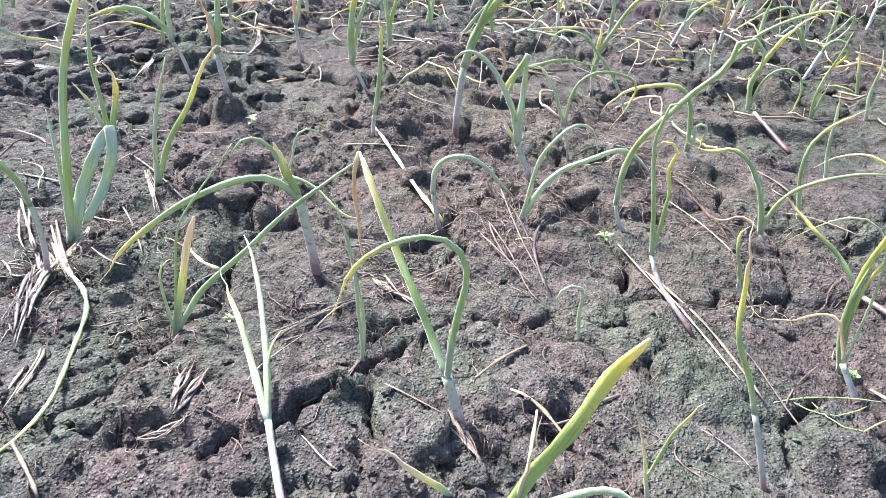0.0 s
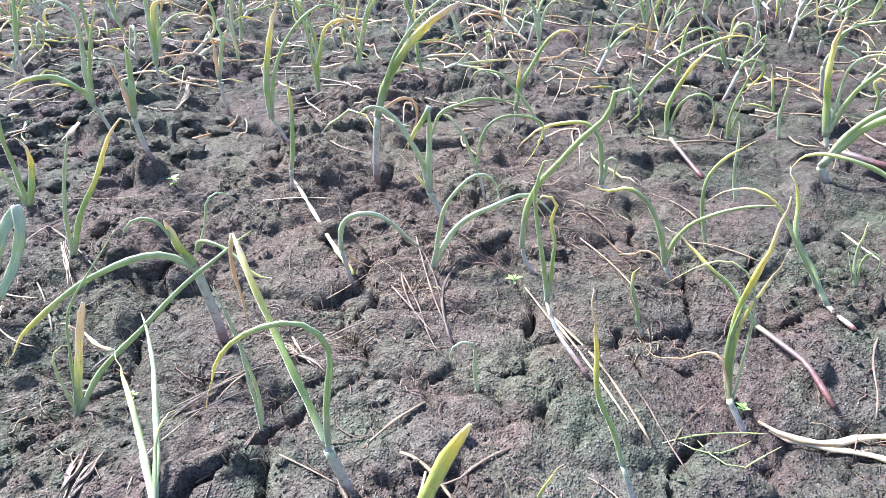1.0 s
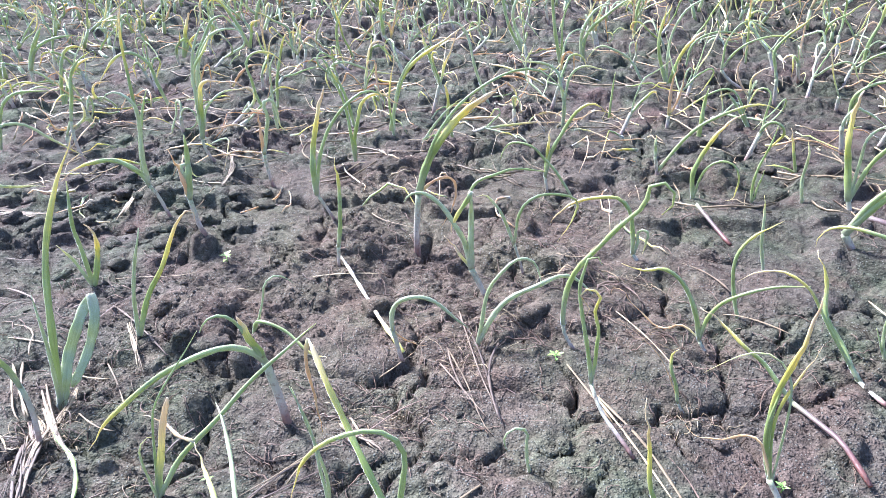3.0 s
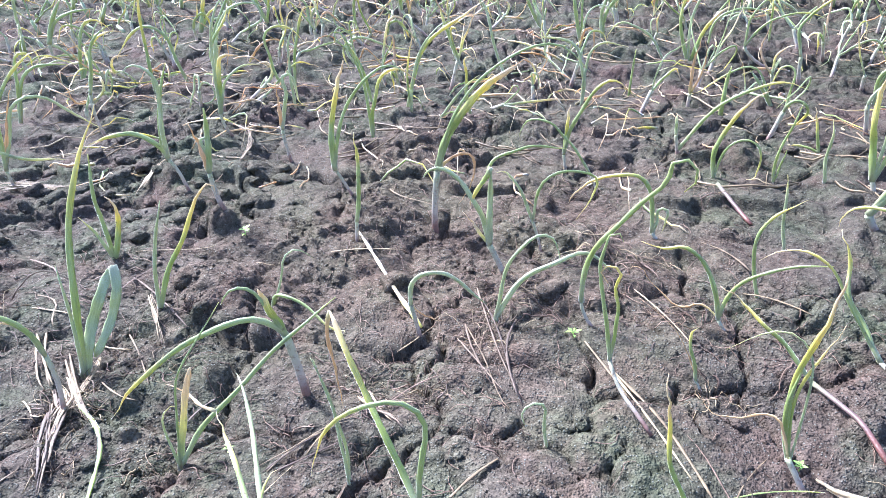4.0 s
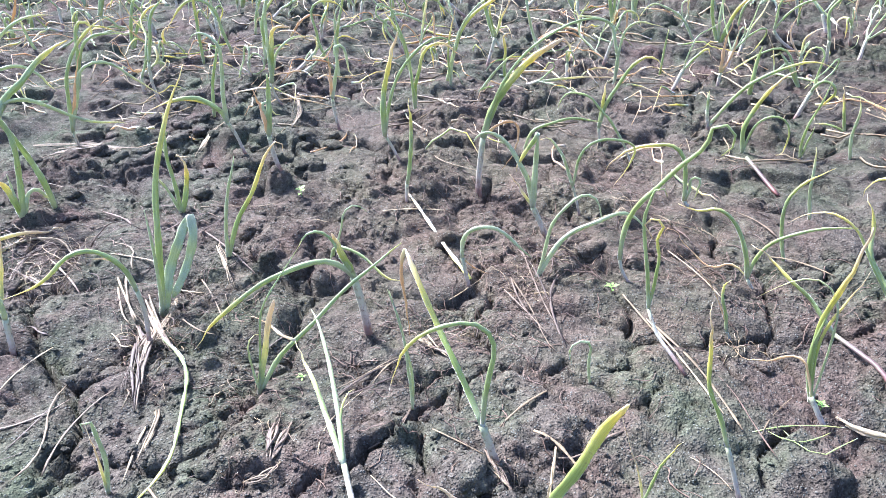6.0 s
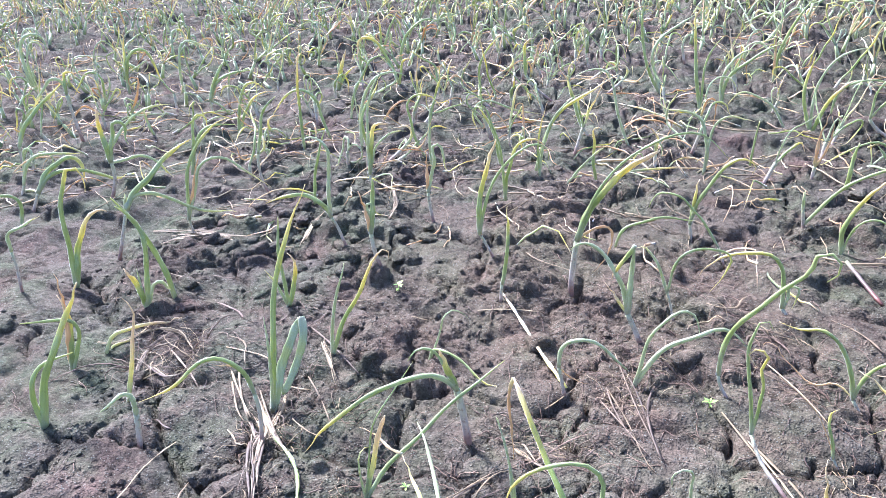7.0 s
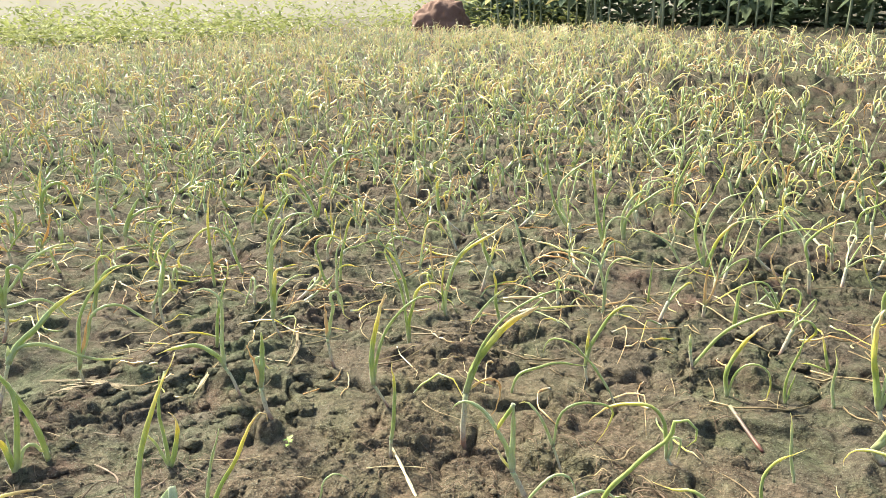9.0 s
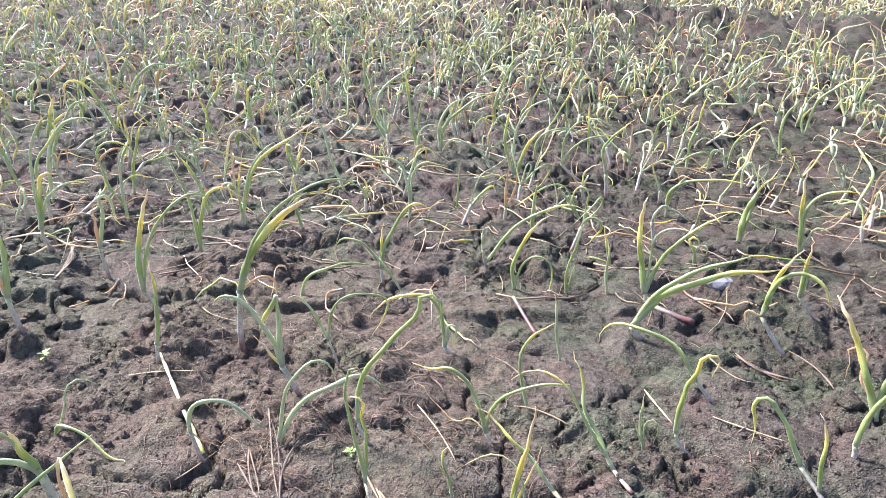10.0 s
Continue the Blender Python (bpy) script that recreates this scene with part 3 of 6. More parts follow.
o.leaf("yellow", 0.0033, 0.125, -10, 0, 89, 85, 91, 87, 114, 62, 176, 317, 248)
o = Onion(0.228, 0.291, "onion plant with a purplish sheath and one yellowing leaf")
o.stem(0.0047, 0.053, -29, 0, 110, 111, 113)
o.leaf("yellow", 0.0039, 0.110, -29, 0, 112, 113, 121, 116, 106, 99, 97, 98, 102, 104)
o = Onion(0.126, 0.401, "onion plant with blue-green leaf in cracked soil")
o.leaf("blue", 0.0031, 0.085, 11, 0, 98, 101, 94, 90, 87, 163, 240, 279, 292)
o = Onion(0.059, 0.299, "onion plant with a scorched yellow leaf beside an arching green leaf")
o.stem(0.0085, 0.042, 4, 0, 104, 105, 106)
o.leaf("scorch", 0.0048, 0.136, 4, 37, 116, 116, 117, 117, 120, 117, 116, 115, 116, 117)
o.leaf("tan", 0.0030, 0.085, 4, 0, 250, 270, 277, 274, 271, at=2.0)
o.leaf("tipped", 0.0041, 0.187, 4, 0, 88, 87, 82, 80, 121, 189, 214, 236, 253, 260)
o.leaf("blue", 0.0023, 0.034, 4, 0, 91, 91, 91, 90, 90, 90)
o = Onion(-0.016, 0.352, "onion plant with one thin dull blue-green leaf in cracked soil")
o.leaf("blue", 0.0029, 0.121, 16, 0, 88, 87, 89, 95, 99, 99, 98, 100, 105, 105)
o = Onion(-0.074, 0.435, "onion plant with a long arching yellow-tipped leaf, stubby pale one")
o.stem(0.0097, 0.067, 20, 0, 94, 97, 100)
o.leaf("tipped", 0.0058, 0.181, 20, 0, 119, 144, 184, 203, 208, 211, 216, 222, 236, 238)
o.leaf("stub", 0.0068, 0.049, 20, 0, 108, 108, 108, 108, 108, 107, 106, 106)
o.leaf("green", 0.0037, 0.079, 20, 0, 110, 109, 110, 111, 112, 123, 146, 184, 232, 246)
o = Onion(-0.146, 0.350, "onion plant with blunt pale and green leaves in cracked soil")
o.leaf("blade", 0.0059, 0.091, 45, 0, 77, 77, 72, 72, 73)
o.leaf("green", 0.0050, 0.176, 41, 0, 60, 54, 40, 34, 32, 33, 31, 26, 15)
o.leaf("green", 0.0022, 0.146, 45, 0, 81, 82, 80, 79, 50, 43, 52)
o.leaf("pale", 0.0025, 0.070, 49, 0, 94, 93, 95, 85, -39)
o = Onion(-0.019, 0.219, "fallen onion plant with blunt pale and dried tan leaves")
o.stem(0.0067, 0.054, 10, 74, 113, 107, 107)
o.leaf("lime", 0.0049, 0.116, 6, 74, 117, 117, 117, 116, 121, 123, 112)
o.leaf("tan", 0.0030, 0.045, 33, 70, 137, 146, 111, 117, 127, 146, 142, at=2.00)
o.leaf("blue", 0.0045, 0.146, 12, 76, 99, 99, 101, 103, 105, 108, 118)
o.leaf("tipped", 0.0026, 0.058, 10, 60, 98, 98, 97, 77, 32)
o = Onion(-0.257, 0.533, "onion plant with blue-green and yellowing leaves in cracked soil")
o.leaf("blue", 0.0040, 0.123, 21, 0, 84, 84, 81, 78, 74, 69, 76)
o.leaf("yellow", 0.0052, 0.160, 35, 0, 69, 71, 64, 55, 59, 64, 58, 47, -147)
o = Onion(-0.351, 0.613, "onion plant with green and yellowing leaves in cracked soil")
o.leaf("green", 0.0045, 0.127, 38, 0, 90, 90, 91, 95, 83, 79, 84)
o.leaf("yellow", 0.0059, 0.081, 38, 0, 71, 69, 75, 90, 133)
o.leaf("pale", 0.0036, 0.065, 39, 0, 103, 106, 123)
o = Onion(-0.289, 0.447, "onion plant with a tall yellow-tipped leaf and folded waxy blades")
o.leaf("tipped", 0.0070, 0.250, 38, 8, 80, 80, 80, 80, 79, 75, 68, 64, 59, 52)
o.leaf("flat", 0.0105, 0.106, 38, 25, 69, 70, 68, 63, 60, 58, 53, 52)
o.leaf("flat", 0.0091, 0.087, 38, 25, 272, 263, 250, 245, 239, 232, 230, 231, at=2.00)
o.leaf("blue", 0.0040, 0.119, 38, 0, 84, 84, 84, 86, 88, 88)
o = Onion(-0.258, 0.709, "onion plant with dried tan and green leaves in cracked soil")
o.stem(0.0079, 0.052, 24, 0, 112, 99, 93)
o.leaf("tan", 0.0059, 0.062, 29, 0, 96, 95, 99, 107, 101)
o.leaf("green", 0.0068, 0.078, 27, 0, 81, 82, 83, 85, 90)
o.leaf("pale", 0.0041, 0.073, 25, 0, 98, 77, 121, -100, -1)
o = Onion(-0.336, 0.774, "onion plant with blue-green and yellow-tipped leaves in cracked soil")
o.stem(0.0063, 0.055, 18, 0, 105, 104, 119)
o.leaf("blue", 0.0055, 0.147, 20, 0, 89, 90, 85, 82, 84, 83, 125, 168, 246)
o.leaf("tipped", 0.0065, 0.107, 19, 0, 99, 122, 148, 165, 186, 201, 202)
o = Onion(-0.348, 0.953, "onion plant with yellowing and pale waxy leaves in cracked soil")
o.stem(0.0060, 0.046, 40, 0, 122, 114, 86)
o.leaf("yellow", 0.0081, 0.107, 22, 0, 82, 81, 84, 80, 85, 15, -21)
o.leaf("pale", 0.0046, 0.109, 43, 0, 73, 73, 72, 44, 21, -5, -7)
o.leaf("blue", 0.0052, 0.177, 23, 0, 88, 88, 87, 87, 76, 63, 39)
o = Onion(-0.232, 0.870, "onion plant with dried tan and pale waxy leaves in cracked soil")
o.stem(0.0065, 0.051, 18, 0, 100, 98, 92)
o.leaf("tan", 0.0052, 0.065, 20, 0, 90, 90, 90)
o.leaf("pale", 0.0052, 0.134, 17, 0, 73, 80, 72, 114, -76, -88, -33)
o = Onion(-0.090, 0.671, "onion plant with yellow-tipped leaf in cracked soil")
o.stem(0.0057, 0.025, 13, 0, 86, 86, 86)
o.leaf("tipped", 0.0045, 0.105, 12, 0, 77, 84, 86, 91, 99)
o = Onion(-0.116, 0.766, "onion plant with yellowing and green leaves in cracked soil")
o.stem(0.0052, 0.041, 20, 0, 113, 114, 120)
o.leaf("yellow", 0.0068, 0.135, 19, 0, 92, 92, 83, 78, 76, 71, 64)
o.leaf("green", 0.0041, 0.183, 19, 0, 81, 81, 76, 66, 56, 46, 27, -24, -111)
o = Onion(0.007, 0.530, "onion plant with one arching blue-green leaf in cracked soil")
o.stem(0.0058, 0.040, 8, 0, 100, 100, 102)
o.leaf("blue", 0.0044, 0.110, 8, 0, 91, 89, 65, 30, -3, -33, -41, -45, -47, -47)
o.leaf("tan", 0.0020, 0.038, 8, 0, -45, -47, -43, -29, -10, -10)
o = Onion(0.074, 0.553, "onion plant with two arching waxy leaves, tips dried")
o.leaf("blue", 0.0038, 0.146, 16, 0, 81, 81, 81, 80, 71, 53, 41, -20, -72, -82)
o.leaf("blue", 0.0053, 0.153, 16, 0, 70, 70, 60, 42, 30, 24, 21, -17, -45, -52)
o = Onion(-0.015, 0.348, "onion plant with blue-green leaf in cracked soil")
o.leaf("blue", 0.0029, 0.118, -5, 0, 92, 92, 93, 95, 98, 102, 107)
o = Onion(-0.148, 0.552, "onion plant with a thin hooked leaf and a long drooping one")
o.leaf("blue", 0.0024, 0.100, 35, 0, 69, 69, 69, 70, 75, 83, 46, -19, -47, -53)
o.leaf("tipped", 0.0038, 0.125, -22, 0, 84, 70, 10, -18, -24, -28, -45, -70)
o = Onion(-0.142, 0.977, "onion plant with green and yellowing leaves in cracked soil")
o.leaf("green", 0.0050, 0.190, 19, 0, 93, 94, 94, 101, 112, 105, 241)
o.leaf("yellow", 0.0062, 0.169, 17, 0, 86, 90, 73, 78, 25, -39, -43)
o = Onion(-0.100, 1.073, "onion plant with blue-green and yellowing leaves in cracked soil")
o.leaf("blue", 0.0054, 0.166, 14, 0, 86, 87, 80, 72, 59, 45, 19)
o.leaf("yellow", 0.0042, 0.135, 9, 0, 94, 96, 85, 77, 77)
o = Onion(0.148, 0.924, "onion plant with yellowing and yellow-tipped leaves in cracked soil")
o.stem(0.0059, 0.031, -18, 0, 100, 100, 100)
o.leaf("yellow", 0.0056, 0.073, -8, 0, 87, 87, 87)
o.leaf("tipped", 0.0056, 0.162, -18, 0, 82, 82, 69, 63, 65, 57, 35, -31, -122)
o = Onion(0.189, 0.854, "onion plant with green leaf in cracked soil")
o.stem(0.0044, 0.027, -17, 0, 114, 114, 114)
o.leaf("green", 0.0038, 0.146, -15, 0, 124, 122, 127, 145, 124, 164, 189, 240, 265)
o = Onion(0.040, 0.848, "onion plant with green leaf in cracked soil")
o.leaf("green", 0.0043, 0.133, 17, 0, 89, 67, 17, 17, -4, -11, -9)
o = Onion(0.301, 0.955, "onion plant with pale waxy and yellow-tipped leaves in cracked soil")
o.stem(0.0067, 0.029, 0, 0, 102, 102, 102)
o.leaf("pale", 0.0059, 0.031, -13, 0, 95, 95, 95)
o.leaf("tipped", 0.0065, 0.194, -7, 0, 61, 60, 56, 51, 35, 25, 21, -6, -25, at=0.33)
o = Onion(0.339, 0.898, "onion plant with yellowing and yellow-tipped leaves in cracked soil")
o.leaf("yellow", 0.0078, 0.144, -26, 0, 101, 99, 76, 67, 64, 50, 27)
o.leaf("tipped", 0.0041, 0.152, -14, 0, 81, 85, 71, 42, -6, -67, -92, -101, -139)
o = Onion(0.357, 0.769, "fallen onion sheath with a purplish bulb lying on the soil")
o.stem(0.0079, 0.079, -19, 80, 129, 126, 121)
o = Onion(0.414, 0.895, "onion plant with green leaves in cracked soil")
o.leaf("green", 0.0047, 0.112, 1, 0, 99, 93, 71, 79, 77)
o.leaf("green", 0.0037, 0.049, 5, 0, 80, 80, 84)
o = Onion(0.496, 0.983, "onion plant with yellowing and yellow-tipped leaves in cracked soil")
o.leaf("yellow", 0.0058, 0.069, -21, 0, 105, 105, 106)
o.leaf("tipped", 0.0046, 0.043, -22, 0, 136, 176, 190)
o = Onion(0.468, 0.872, "onion plant with pale waxy leaf in cracked soil")
o.leaf("pale", 0.0052, 0.087, -22, 0, 100, 104, 85, 90, 118)
o = Onion(0.379, 0.713, "onion plant with pale waxy leaf in cracked soil")
o.leaf("pale", 0.0044, 0.093, -19, 0, 101, 105, 94, 96, 108)
o = Onion(0.331, 0.623, "onion plant with yellow-tipped leaf in cracked soil")
o.leaf("tipped", 0.0044, 0.131, -24, 0, 106, 108, 100, 90, 62, 46, 43)
o = Onion(0.487, 0.754, "onion plant with yellow-tipped and green leaves in cracked soil")
o.stem(0.0119, 0.021, -2, 0, 123, 123, 123)
o.leaf("tipped", 0.0108, 0.190, -9, 0, 65, 56, 43, 21, 22, 13, 10)
o.leaf("green", 0.0080, 0.173, -12, 0, 74, 64, 55, 37, 27, 27, 25)
o = Onion(0.565, 0.794, "fallen onion sheath with a purplish bulb lying on the soil")
o.stem(0.0126, 0.054, -29, 80, 188, 165, 144)
o = Onion(0.694, 0.602, "onion plant with yellowing and dried tan leaves in cracked soil")
o.leaf("yellow", 0.0087, 0.142, -38, 0, 110, 110, 115, 119, 115, 123, 141)
o.leaf("tan", 0.0041, 0.136, -51, 0, 105, 133, 73, 286, 261)
o.leaf("green", 0.0069, 0.077, -54, 0, 97, 87, 75)
o = Onion(0.644, 0.545, "onion plant with green leaf in cracked soil")
o.stem(0.0068, 0.016, -43, 0, 99, 99, 99)
o.leaf("green", 0.0068, 0.089, -42, 0, 89, 86, 75, 69, 66)
o = Onion(0.593, 0.482, "onion plant with yellow-tipped and yellowing leaves in cracked soil")
o.stem(0.0067, 0.041, -27, 30, 135, 135, 136)
o.leaf("tipped", 0.0063, 0.136, -30, 0, 114, 119, 114, 134, 121, 248, 293, 270, 276)
o.leaf("yellow", 0.0055, 0.086, -30, 0, 96, 101, 89, 105, 125, at=0.44)
o = Onion(0.493, 0.549, "onion plant with yellowing leaf in cracked soil")
o.stem(0.0045, 0.038, -16, 0, 132, 135, 107)
o.leaf("yellow", 0.0058, 0.136, -24, 0, 92, 94, 82, 87, 63, 95, 10, -128, -71)
o = Onion(0.543, 0.631, "onion plant with yellow-tipped leaf in cracked soil")
o.stem(0.0059, 0.038, -19, 0, 132, 132, 132)
o.leaf("tipped", 0.0056, 0.147, -27, 0, 126, 120, 153, 168, 181, 210, 287)
o = Onion(0.669, 0.727, "onion plant with yellowing and yellow-tipped leaves in cracked soil")
o.stem(0.0068, 0.068, -32, 0, 135, 132, 121)
o.leaf("yellow", 0.0074, 0.102, -32, 0, 86, 85, 78, 65, 53)
o.leaf("tipped", 0.0064, 0.142, -32, 0, 82, 85, 74, 27, -19, -62, -79)
o.leaf("tan", 0.0039, 0.050, -31, 0, 163, 165, 289, 297, 311)
o = Onion(0.732, 0.802, "onion plant with yellowing and yellow-tipped leaves in cracked soil")
o.stem(0.0049, 0.042, -16, 0, 130, 130, 130)
o.leaf("yellow", 0.0059, 0.080, -22, 0, 94, 90, 84)
o.leaf("tipped", 0.0043, 0.061, -24, 0, 75, 93, 144)
o = Onion(0.520, 0.847, "onion plant with yellowing and yellow-tipped leaves in cracked soil")
o.stem(0.0083, 0.018, -37, 0, 111, 111, 111)
o.leaf("yellow", 0.0098, 0.141, -27, 0, 105, 103, 101, 90, 78)
o.leaf("tipped", 0.0067, 0.165, -18, 0, 77, 78, 67, 54, 44, 41, 38)
o.leaf("pale", 0.0047, 0.145, -31, 0, 90, 89, 91, 20, -19)
o = Onion(0.386, 1.105, "onion plant with green leaf in cracked soil")
o.leaf("green", 0.0106, 0.090, -9, 0, 91, 90, 82)
o = Onion(0.482, 1.168, "onion plant with green and yellow-tipped leaves in cracked soil")
o.leaf("green", 0.0100, 0.079, -7, 0, 122, 124, 134)
o.leaf("tipped", 0.0060, 0.192, -12, 0, 117, 114, 121, 202, 221, 222, 220)
o = Onion(0.341, 1.139, "onion plant with dried tan leaves in cracked soil")
o.stem(0.0080, 0.021, 0, 0, 88, 88, 88)
o.leaf("tan", 0.0082, 0.090, -1, 0, 96, 88, 74)
o.leaf("tan", 0.0057, 0.089, 0, 0, 63, 79, 115)
o = Onion(0.733, 1.079, "onion plant with green and yellowing leaves in cracked soil")
o.leaf("green", 0.0139, 0.108, -31, 0, 90, 93, 79, 70, 74)
o.leaf("yellow", 0.0060, 0.156, -31, 0, 84, 79, 89, 50, 87)
o.leaf("pale", 0.0060, 0.146, -29, 0, 81, 84, 78, 103, 137)
o = Onion(0.812, 1.029, "onion plant with yellowing and yellow-tipped leaves in cracked soil")
o.leaf("yellow", 0.0099, 0.138, -9, 0, 100, 100, 99, 97, 89)
o.leaf("tipped", 0.0086, 0.171, -22, 0, 97, 94, 100, 67, 27, 11, -10)
o.leaf("pale", 0.0059, 0.078, -22, 0, 82, 74, 80, -11, -32)
o = Onion(0.644, 1.194, "onion plant with yellow-tipped and green leaves in cracked soil")
o.leaf("tipped", 0.0091, 0.198, -31, 0, 97, 96, 43, 16, 14, -2, -9)
o.leaf("green", 0.0070, 0.096, -33, 0, 96, 75, 46)
o = Onion(0.625, 0.971, "onion plant with yellowing and pale waxy leaves in cracked soil")
o.leaf("yellow", 0.0059, 0.086, -23, 0, 117, 89, 142, -50, -118)
o.leaf("pale", 0.0053, 0.073, -23, 0, 118, 71, -207)
o = Onion(-0.390, 0.364, "onion plant with blue-green leaf in cracked soil")
o.stem(0.0075, 0.039, 58, 0, 82, 82, 83)
o.leaf("blue", 0.0057, 0.056, 48, 0, 81, 88, 88, 151, 208, 206, 218)
o = Onion(-0.667, 0.685, "onion plant with yellow-tipped and pale waxy leaves in cracked soil")
o.stem(0.0073, 0.077, 56, 0, 68, 69, 69)
o.leaf("tipped", 0.0086, 0.143, 52, 0, 63, 47, 35, 36, 38, 29, 0)
o.leaf("pale", 0.0052, 0.193, 53, 0, 87, 2, -37, -40, -33, -16, -19)
o.leaf("pale", 0.0057, 0.028, 49, 0, 80, 80, 80)
o = Onion(-0.605, 0.789, "onion plant with yellow-tipped and dried tan leaves in cracked soil")
o.stem(0.0054, 0.032, 44, 0, 94, 94, 94)
o.leaf("tipped", 0.0053, 0.193, 44, 0, 83, 80, 83, 59, 48, 35, -5)
o.leaf("tan", 0.0042, 0.119, 43, 0, 73, 72, 65)
o.leaf("pale", 0.0048, 0.222, 43, 0, 73, 64, 80, 1, -50, -42, -54)
o = Onion(-0.215, 0.237, "onion plant with blue-green and straw-pale leaves in cracked soil")
o.leaf("blue", 0.0042, 0.084, 51, 0, 79, 78, 80, 88, 91, 90, 332)
o.leaf("cream", 0.0024, 0.074, 43, 0, 86, 86, 87, 90, 89)
o = Onion(-0.500, 0.361, "onion plant with yellow-tipped and green leaves in cracked soil")
o.leaf("tipped", 0.0090, 0.166, 54, 0, 75, 77, 68, 59, 55, 57, 73)
o.leaf("green", 0.0067, 0.107, 58, 0, 87, 91, 79, 15, -8)
o = Onion(-0.539, 0.447, "onion plant with green and dried tan leaves in cracked soil")
o.leaf("green", 0.0053, 0.117, 49, 0, 67, 67, 67, 95, 171, 159, 165)
o.leaf("tan", 0.0073, 0.123, 52, 0, 83, 79, 93)
o.leaf("yellow", 0.0068, 0.100, 50, 0, 81, 75, 107)
o = Onion(0.163, 0.273, "onion plant with yellow-tipped leaf in cracked soil")
o.stem(0.0034, 0.015, -35, 0, 107, 107, 107)
o.leaf("tipped", 0.0023, 0.066, -15, 0, 81, 81, 82, 69, 68)
o = Onion(0.161, 0.272, "onion plant with straw-pale leaf in cracked soil")
o.leaf("cream", 0.0021, 0.089, -18, 0, 104, 103, 109, 111, 108)
o = Onion(0.059, 0.246, "onion plant with straw-pale leaf in cracked soil")
o.leaf("cream", 0.0048, 0.063, 9, 0, 130, 130, 145, 140, 140)
o = Onion(0.079, 0.233, "onion plant with yellow-ended and straw-pale leaves in cracked soil")
o.leaf("spear", 0.0080, 0.165, -1, 0, 78, 80, 74, 70, 73, 69, 69, 69, 63)
o.leaf("cream", 0.0032, 0.106, -1, 0, 76, 75, 77, 83, 83, 87, 92)
o.leaf("blue", 0.0060, 0.118, -1, 0, 68, 70, 62, 46, 19, -34, -62)
o = Onion(-0.660, 0.595, "onion plant with yellow-tipped and yellowing leaves in cracked soil")
o.leaf("tipped", 0.0062, 0.220, 38, 0, 83, 83, 83, 87, 85, 66, 68, -80, -120)
o.leaf("yellow", 0.0079, 0.131, 53, 0, 74, 74, 74, 64, 66, 27, -32)
o = Onion(-0.718, 0.562, "onion plant with pale waxy leaf in cracked soil")
o.stem(0.0052, 0.063, 49, 0, 83, 84, 90)
o.leaf("pale", 0.0045, 0.068, 52, 0, 82, 92, 3, 23, 15)
o = Onion(-0.959, 0.823, "onion plant with yellow-tipped leaves in cracked soil")
o.stem(0.0076, 0.038, 46, 0, 63, 63, 63)
o.leaf("tipped", 0.0089, 0.144, 50, 0, 56, 60, 31, 30, -44, -98, -87)
o.leaf("tipped", 0.0067, 0.195, 46, 0, 49, 50, 9, -11, -23, -33, -41, -64, -74)
o = Onion(-0.824, 0.869, "onion plant with yellowing and green leaves in cracked soil")
o.stem(0.0081, 0.067, 39, 0, 63, 73, 98)
o.leaf("yellow", 0.0091, 0.099, 46, 0, 93, 91, 95, 87, 78)
o.leaf("green", 0.0070, 0.125, 41, 0, 72, 82, 61, 93, -44, -116, -65)
o.leaf("pale", 0.0056, 0.125, 46, 0, -1, 9, -32, -67, -58)
o = Onion(-1.019, 0.863, "onion plant with pale waxy leaf in cracked soil")
o.stem(0.0071, 0.023, 52, 0, 66, 66, 66)
o.leaf("pale", 0.0062, 0.141, 50, 0, 74, 63, -1, -17, -17)
o = Onion(-0.929, 0.773, "onion plant with green leaf in cracked soil")
o.leaf("green", 0.0058, 0.121, 54, 0, 79, 72, 93, 160, 168, 185, 193)
o = Onion(-1.361, 1.092, "onion plant with yellow-tipped leaf in cracked soil")
o.leaf("tipped", 0.0108, 0.174, 54, 0, 76, 76, 71, 60, 19, -26, -57)
o = Onion(-1.120, 0.980, "onion plant with yellow-tipped leaf in cracked soil")
o.stem(0.0077, 0.033, 60, 0, 84, 84, 84)
o.leaf("tipped", 0.0093, 0.160, 56, 0, 63, 63, 43, 38, 36, 36, 37)
o = Onion(-1.048, 1.075, "onion plant with yellowing and pale waxy leaves in cracked soil")
o.stem(0.0088, 0.107, 40, 0, 94, 94, 89)
o.leaf("yellow", 0.0076, 0.072, 46, 0, 90, 77, 91, -24, -123)
o.leaf("pale", 0.0076, 0.114, 42, 0, 75, 119, 234, 222, 240)
o = Onion(-1.457, 1.394, "onion plant with blue-green and pale waxy leaves in cracked soil")
o.leaf("blue", 0.0123, 0.252, 49, 0, 102, 103, 99, 88, 86, 53, -13, -84, -111)
o.leaf("pale", 0.0090, 0.213, 49, 0, 95, 93, 98, 77, 59, -91, -105)
o = Onion(-1.607, 1.366, "onion plant with pale waxy leaf in cracked soil")
o.stem(0.0132, 0.101, 54, 0, 90, 90, 90)
o.leaf("pale", 0.0093, 0.109, 50, 0, 60, 51, 57, -51, -84, at=0.33)
o = Onion(-1.239, 1.369, "onion plant with yellow-tipped and pale waxy leaves in cracked soil")
o.leaf("tipped", 0.0083, 0.177, 35, 0, 76, 83, 83, 153, 235, 230, 239)
o.leaf("pale", 0.0072, 0.084, 38, 0, 65, 62, 109)
o = Onion(-1.211, 1.434, "onion plant with yellow-tipped and yellowing leaves in cracked soil")
